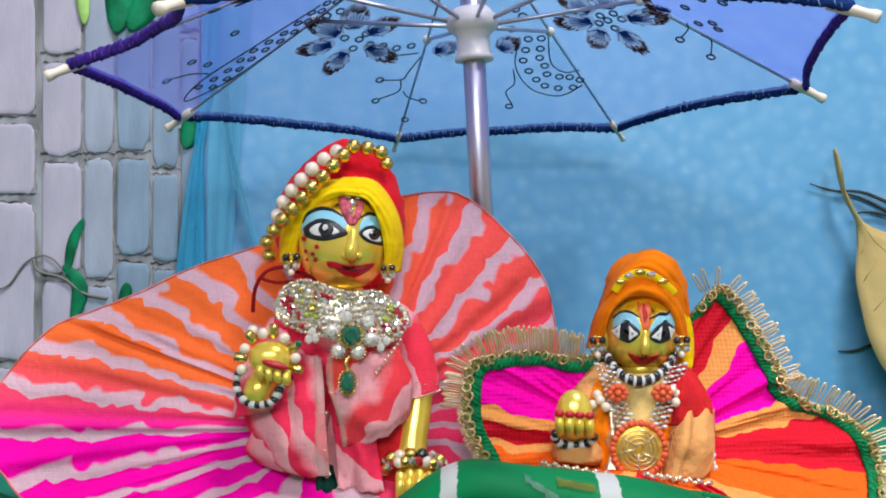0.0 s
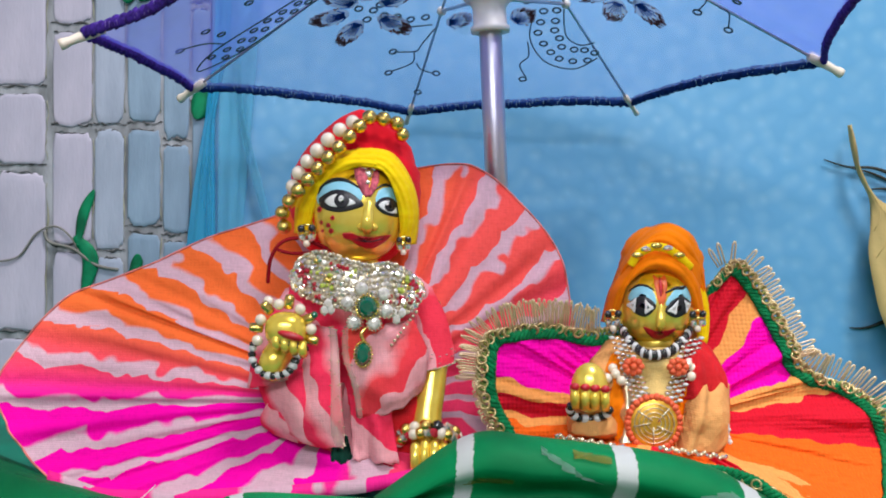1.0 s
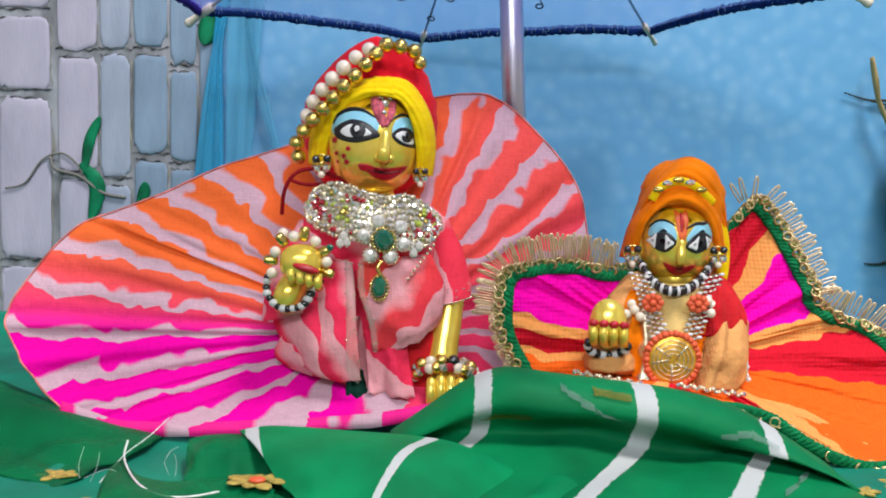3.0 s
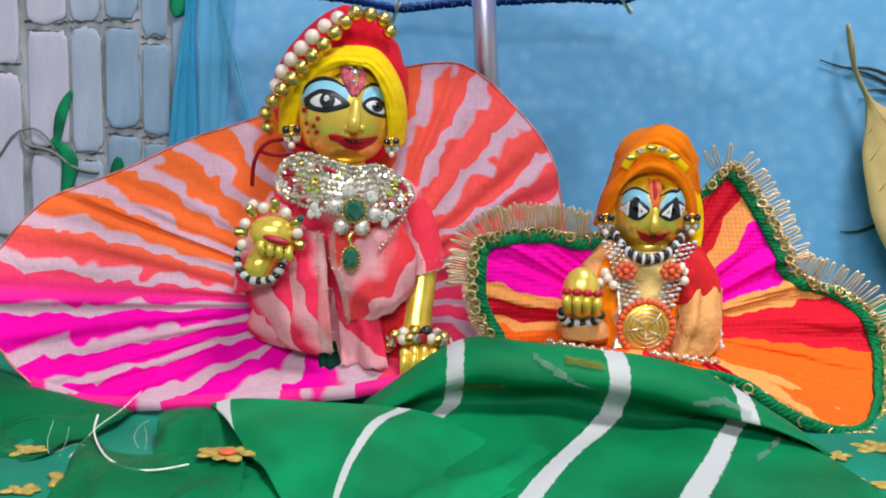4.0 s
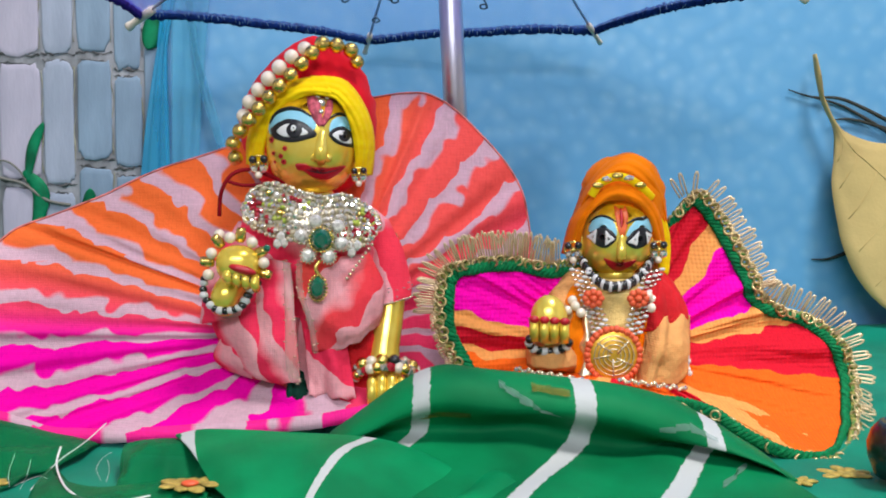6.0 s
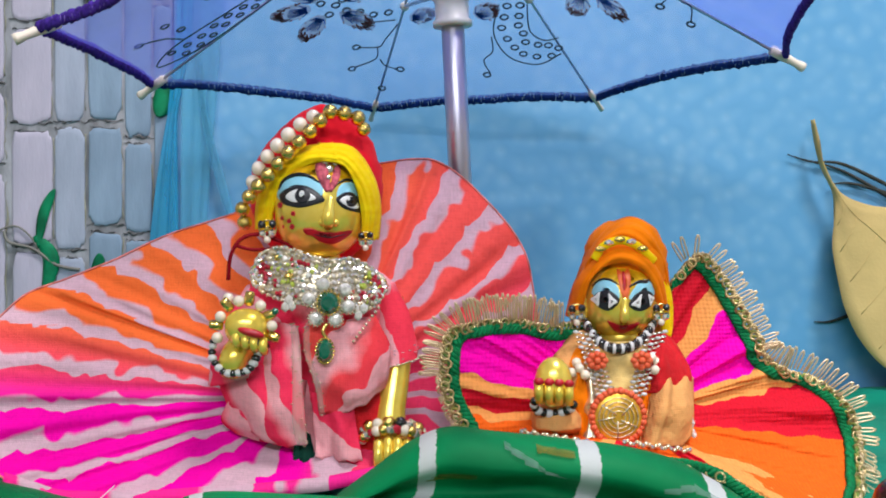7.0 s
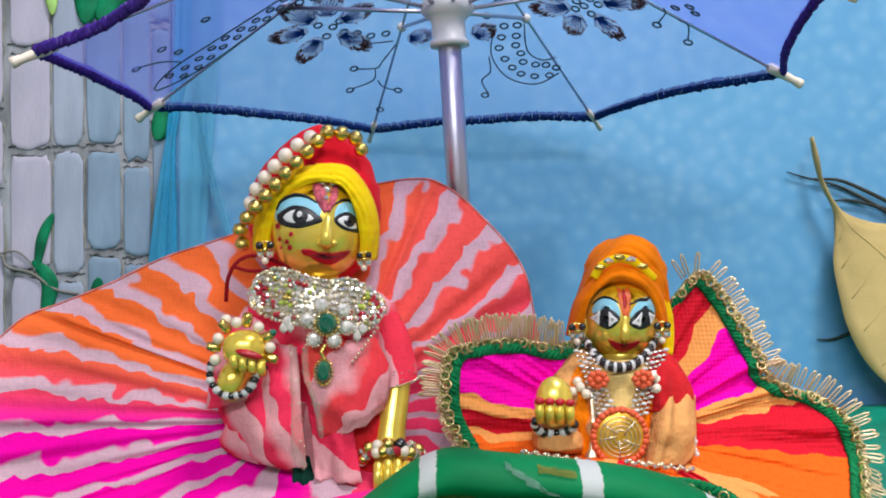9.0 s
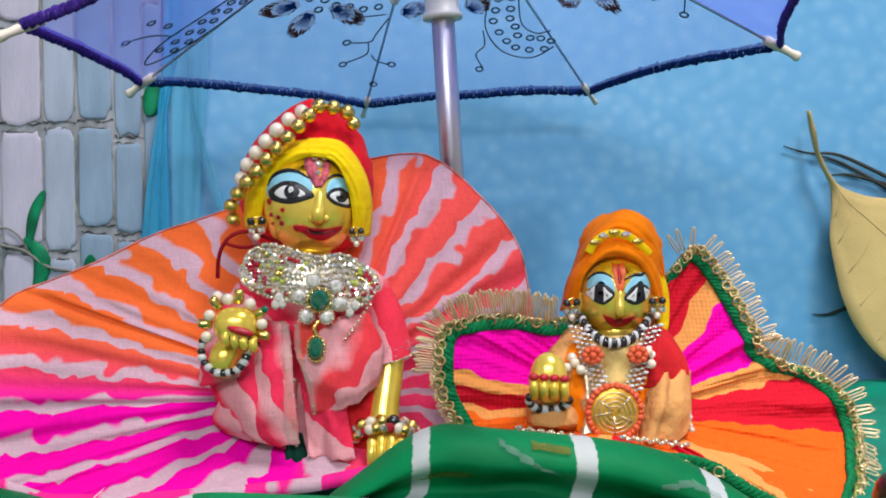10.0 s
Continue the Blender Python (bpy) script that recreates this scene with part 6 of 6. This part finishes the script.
# ---- what the small statue wears ----
def small_dress():
    dress = thing("dress_top", (0.0876, 0.4650, 0.0189), "orange, red and peach wrapped dress top", "dress")
    rows = [((0.0773, 0.4740, 0.0662), (0.0997, 0.4740, 0.0663)), ((0.0708, 0.4730, 0.0601), (0.1071, 0.4730, 0.0602)), ((0.0677, 0.4710, 0.0479), (0.1105, 0.4710, 0.0480)), ((0.0666, 0.4700, 0.0330), (0.1114, 0.4700, 0.0331)), ((0.0630, 0.4680, 0.0158), (0.1152, 0.4680, 0.0158))]
    ctrl = [[spline([r[k] for r in rows], 4)[i] for k in (0, 1)] for i in range(17)]
    grid = wrapped(ctrl, 0.020, 44, 0.08, 5)
    bm = bmesh.new()
    sheet(bm, grid, closed=True, thick=0.0006)
    part("bodice", bm, gold_tissue, dress, "shiny gold tissue bodice")
    for name, pts, rad, m in (("sleeve", [(0.0719, 0.4680, 0.0631), (0.0635, 0.4600, 0.0543), (0.0580, 0.4540, 0.0430), (0.0565, 0.4500, 0.0293)], (0.007, 0.0115), peach_cloth),
                              ("front_edge_and_shadow", [(0.0674, 0.4580, 0.0618), (0.0673, 0.4500, 0.0509), (0.0685, 0.4470, 0.0370), (0.0692, 0.4470, 0.0251)], (0.0022, 0.0026), orange_cloth),
                              ("gold_panel", [(0.0718, 0.4520, 0.0554), (0.0717, 0.4475, 0.0441), (0.0703, 0.4460, 0.0325), (0.0710, 0.4460, 0.0229)], (0.0026, 0.0034), pale_gold)):
        bm = bmesh.new()
        line = spline(pts, 7)
        tube(bm, line, lambda s: rad[0] + (rad[1] - rad[0]) * s + 0.0006 * math.sin(s * 17), 18)
        for w in bm.verts:
            w.co += V((1, 0.7, 1)) * 0.0028 * noise.noise(w.co * 95) + V((0.6, 1, 0)) * 0.0034 * noise.noise(V((w.co.x * 420, w.co.y * 300, w.co.z * 60)))
        part(name, bm, m, dress)
    bm = bmesh.new()
    for k in range(12):
        blob(bm, V((0.1125, 0.4480, 0.0370)).lerp(V((0.1143, 0.4490, 0.0272)), k / 11) + V((rnd.uniform(-1, 1) * 0.0012, 0, 0)), (0.0012, 0.0006, 0.0012), u=6, v=5)
    part("silver_hem", bm, white_trim, dress)
    for name, lines, m, crease, seed, label in (
            ("shawl", ([(0.0982, 0.4600, 0.0671), (0.1042, 0.4600, 0.0700), (0.1125, 0.4660, 0.0636)],
                       [(0.0959, 0.4510, 0.0599), (0.1041, 0.4490, 0.0619), (0.1166, 0.4620, 0.0547)],
                       [(0.0950, 0.4480, 0.0513), (0.1034, 0.4450, 0.0517), (0.1175, 0.4600, 0.0467)],
                       [(0.0942, 0.4480, 0.0446), (0.1029, 0.4450, 0.0465), (0.1180, 0.4600, 0.0413)]), red_gauze, 0.0014, 2, "bright red gauze shoulder wrap"),
            ("sleeve", ([(0.0975, 0.4570, 0.0529), (0.1070, 0.4530, 0.0549), (0.1182, 0.4630, 0.0497)],
                       [(0.0951, 0.4450, 0.0411), (0.1023, 0.4390, 0.0421), (0.1162, 0.4520, 0.0363)],
                       [(0.0921, 0.4440, 0.0317), (0.1000, 0.4380, 0.0317), (0.1150, 0.4500, 0.0285)],
                       [(0.0908, 0.4430, 0.0250), (0.0977, 0.4370, 0.0249), (0.1110, 0.4480, 0.0241)]), peach_cloth, 0.0022, 5, "peach gauze sleeve"),
            # orange strip standing in for the brownish shadow between medallion and sleeve
            ("front_edge_and_shadow", ([(0.0916, 0.4500, 0.0515), (0.0943, 0.4490, 0.0516), (0.0981, 0.4490, 0.0500)],
                       [(0.0911, 0.4500, 0.0378), (0.0940, 0.4480, 0.0375), (0.0975, 0.4490, 0.0368)],
                       [(0.0898, 0.4490, 0.0238), (0.0918, 0.4470, 0.0237), (0.0948, 0.4480, 0.0240)]), orange_cloth, 0.0008, 8, "")):
        across = [spline(q, 9) for q in lines]
        downs = [spline([q[j] for q in across], 7) for j in range(len(across[0]))]
        rows = []
        for i in range(len(downs[0])):
            v = i / (len(downs[0]) - 1)
            rows.append([downs[j][i] + V((0, crease * (math.sin(j * 0.75 + 1.5 * noise.noise((v * 2, j * 0.1, seed))) + noise.noise((j * 0.3, v * 3, seed))), 0)) for j in range(len(downs))])
        bm = bmesh.new()
        sheet(bm, rows, thick=0.0006)
        part(name, bm, m, dress, label)


small_dress()
lace = thing("lace_edging", (0.0758, 0.4320, 0.0270), "row of shiny silver lace beads along the small skirt front", "lace")
for a, b, n in (((0.0412, 0.4400, 0.0307), (0.0678, 0.4360, 0.0269), 22), ((0.0826, 0.4340, 0.0273), (0.1102, 0.4360, 0.0232), 22)):
    for k in range(n):
        bead("lace_bead", V(a).lerp(V(b), k / (n - 1)) + V((0, 0, 0.0006 * math.sin(k * 1.9))), 0.0011 * rnd.uniform(0.8, 1.2), pale_gold if k % 3 else crystal, lace)


def small_turban():
    tb = thing("turban", (0.0883, 0.4780, 0.0971), "orange wrapped cloth turban with a gold band", "turban")
    bm = bmesh.new()
    blob(bm, (0.0924, 0.4840, 0.0985), (0.0186, 0.020, 0.0206), u=36, v=24, shape=egg)
    for w in bm.verts:
        w.co += V((0.0005, 0, 0.0005)) * math.sin(w.co.z * 900 + w.co.x * 700)
    part("crown", bm, orange_cloth, tb)
    for inner, outer_edge, ridges in (
            ([(0.0717, 0.4720, 0.0795), (0.0740, 0.4670, 0.0914), (0.0795, 0.4630, 0.0976), (0.0855, 0.4620, 0.0993), (0.0935, 0.4630, 0.0976), (0.0999, 0.4670, 0.0912), (0.1046, 0.4730, 0.0791)], [(0.0648, 0.4780, 0.0751), (0.0683, 0.4740, 0.0910), (0.0762, 0.4700, 0.1027), (0.0850, 0.4680, 0.1081), (0.0975, 0.4690, 0.1052), (0.1066, 0.4730, 0.0954), (0.1107, 0.4780, 0.0802)], 2),
            ([(0.0683, 0.4760, 0.0842), (0.0739, 0.4700, 0.0997), (0.0795, 0.4670, 0.1071), (0.0865, 0.4660, 0.1100), (0.0965, 0.4670, 0.1067), (0.1053, 0.4720, 0.0969), (0.1093, 0.4770, 0.0860)], [(0.0682, 0.4820, 0.0856), (0.0738, 0.4790, 0.1029), (0.0812, 0.4770, 0.1143), (0.0932, 0.4760, 0.1203), (0.1039, 0.4770, 0.1159), (0.1092, 0.4800, 0.1066), (0.1121, 0.4830, 0.0907)], 3)):
        bm = bmesh.new()
        loft(bm, inner, outer_edge, 18, 0.0045, ridges, 0.0012)
        part("wrap", bm, orange_cloth, tb)
    bm = bmesh.new()
    tube(bm, spline([(0.1042, 0.4740, 0.0998), (0.1083, 0.4760, 0.0874), (0.1099, 0.4770, 0.0761), (0.1094, 0.4740, 0.0664)], 6), lambda t: 0.0020 + 0.0014 * math.sin(math.pi * t), 12)
    part("side_tail", bm, yellow_cloth, tb, "yellow cloth end behind the ear")
    band = spline([(0.0750, 0.4630, 0.1014), (0.0785, 0.4615, 0.1067), (0.0854, 0.4605, 0.1096), (0.0933, 0.4615, 0.1072), (0.1016, 0.4650, 0.1005)], 8)
    bm = bmesh.new()
    tube(bm, band, 0.0019, 8, flat=0.7)
    part("gold_band", bm, yellow_cloth, tb, "gold ribbon band with clear stones")
    for k in (6, 11, 16, 21, 26):
        bead("stone", band[k] + V((0, -0.0014, 0.0004)), 0.0017, crystal if k % 2 else gold_bead, tb, (1.5, 0.6, 0.8))


small_turban()


def small_necklaces():
    nk = thing("necklace", (0.0844, 0.4550, 0.0670), "choker of black and white beads on the small statue", "necklace")
    line = spline([(0.0723, 0.4660, 0.0727), (0.0743, 0.4570, 0.0680), (0.0787, 0.4520, 0.0645), (0.0837, 0.4510, 0.0636), (0.0903, 0.4530, 0.0649), (0.0965, 0.4580, 0.0687), (0.1016, 0.4660, 0.0728)], 5)
    for k, p in enumerate(line):
        bead("bead", p, 0.0017, white_bead if k % 3 == 1 else black_bead, nk, (1.0, 1.0, 1.35))
    gl = thing("necklace", (0.0812, 0.4400, 0.0383), "pearl strand garland with coral flowers and a round gold medallion", "necklace")
    for a, b, w in (((0.0693, 0.4560, 0.0697), (0.0770, 0.4430, 0.0448), 1), ((0.1008, 0.4560, 0.0698), (0.0891, 0.4430, 0.0449), -1)):
        a, b = V(a), V(b)
        for i in range(13):
            c = a.lerp(b, i / 12)
            for j in range(4):
                bead("pearl", c + V(((j - 1.5) * 0.0023, -0.0012 + 0.0005 * abs(j - 1.5), -w * (j - 1.5) * 0.0005)), 0.0012, crystal if (i + j) % 3 else white_bead, gl, (1.1, 0.8, 0.62))
    for c in ((0.0731, 0.4440, 0.0595), (0.0918, 0.4440, 0.0595)):
        for k in range(9):
            t = k * 0.785
            bead("coral_bead", V(c) + V((0.0032 * math.cos(t) * (k < 8), -0.0008 * (k == 8), 0.0026 * math.sin(t) * (k < 8))), 0.0016, coral_bead, gl)
    for c in ((0.0628, 0.4460, 0.0543), (0.0659, 0.4450, 0.0563), (0.0681, 0.4440, 0.0536), (0.0650, 0.4470, 0.0584), (0.0966, 0.4470, 0.0604), (0.0980, 0.4460, 0.0553), (0.0993, 0.4480, 0.0584)):
        bead("pearl", c, 0.0021, pearl, gl)
    m = V((0.0813, 0.4410, 0.0365))
    bm = bmesh.new()
    lathe(bm, m, (0, -1, 0), [(0.0100, -0.001), (0.0100, 0.0008), (0.0093, 0.0014), (0.0020, 0.0018)], 32)
    disc = part("medallion", bm, medal_gold, gl, "round orange-gold disc with raised rings")
    for r in (0.0028, 0.0046, 0.0064, 0.0082):
        bm = bmesh.new()
        tube(bm, [m + V((r * math.cos(0.21 * k), -0.0018, r * math.sin(0.21 * k))) for k in range(30)], 0.00022, 5, closed=True)
        part("raised_ring", bm, pale_gold, disc)
    for t in (0.5, 2.2, 3.0, 4.4, 5.5):
        bm = bmesh.new()
        tube(bm, [m + V((0.0015 * math.cos(t), -0.002, 0.0015 * math.sin(t))), m + V((0.0088 * math.cos(t + 0.3), -0.0018, 0.0088 * math.sin(t + 0.3)))], 0.00035, 5)
        part("spoke", bm, pale_gold, disc)
    for k in range(30):
        t = 2 * math.pi * k / 30
        bead("coral_bead", m + V((0.0108 * math.cos(t), -0.0002, 0.0108 * math.sin(t))), 0.0014 * (1 + 0.2 * (k % 2)), coral_bead, gl)


small_necklaces()

# ---- loose threads on the cloth ----
for pts, m in (([(-0.1217, 0.4250, 0.0116), (-0.1249, 0.4080, 0.0084), (-0.1294, 0.3920, 0.0057), (-0.1299, 0.3650, 0.0034)], "pink"), ([(-0.1271, 0.3879, 0.0120), (-0.1256, 0.3786, 0.0080), (-0.1129, 0.3488, 0.0095), (-0.1036, 0.3363, 0.0096), (-0.0964, 0.3324, 0.0096), (-0.0898, 0.3335, 0.0096), (-0.0831, 0.3385, 0.0096)], "white"), ([(-0.1361, 0.3633, 0.0050), (-0.1381, 0.3680, 0.0085), (-0.1400, 0.3789, 0.0120)], "fine grey"), ([(-0.1316, 0.3602, 0.0050), (-0.1314, 0.3664, 0.0080), (-0.1332, 0.3752, 0.0110)], "fine grey"), ([(-0.1351, 0.3646, 0.0050), (-0.1281, 0.3667, 0.0075), (-0.1244, 0.3658, 0.0070)], "fine grey"), ([(-0.1028, 0.3534, 0.0100), (-0.1074, 0.3642, 0.0110), (-0.1080, 0.3746, 0.0120), (-0.1063, 0.3786, 0.0125)], "fine grey"), ([(-0.1006, 0.3521, 0.0100), (-0.1033, 0.3646, 0.0105), (-0.1060, 0.3718, 0.0120)], "fine grey")):
    bm = bmesh.new()
    tube(bm, spline([V(p) + V((0, 0, 0.001)) for p in pts], 8), 0.0004 if m == "white" else 0.00022 if m == "pink" else 0.00005, 6)
    solo("thread", bm, white_trim, "loose %s thread lying over the green cloth" % m, "thread", "loose threads")
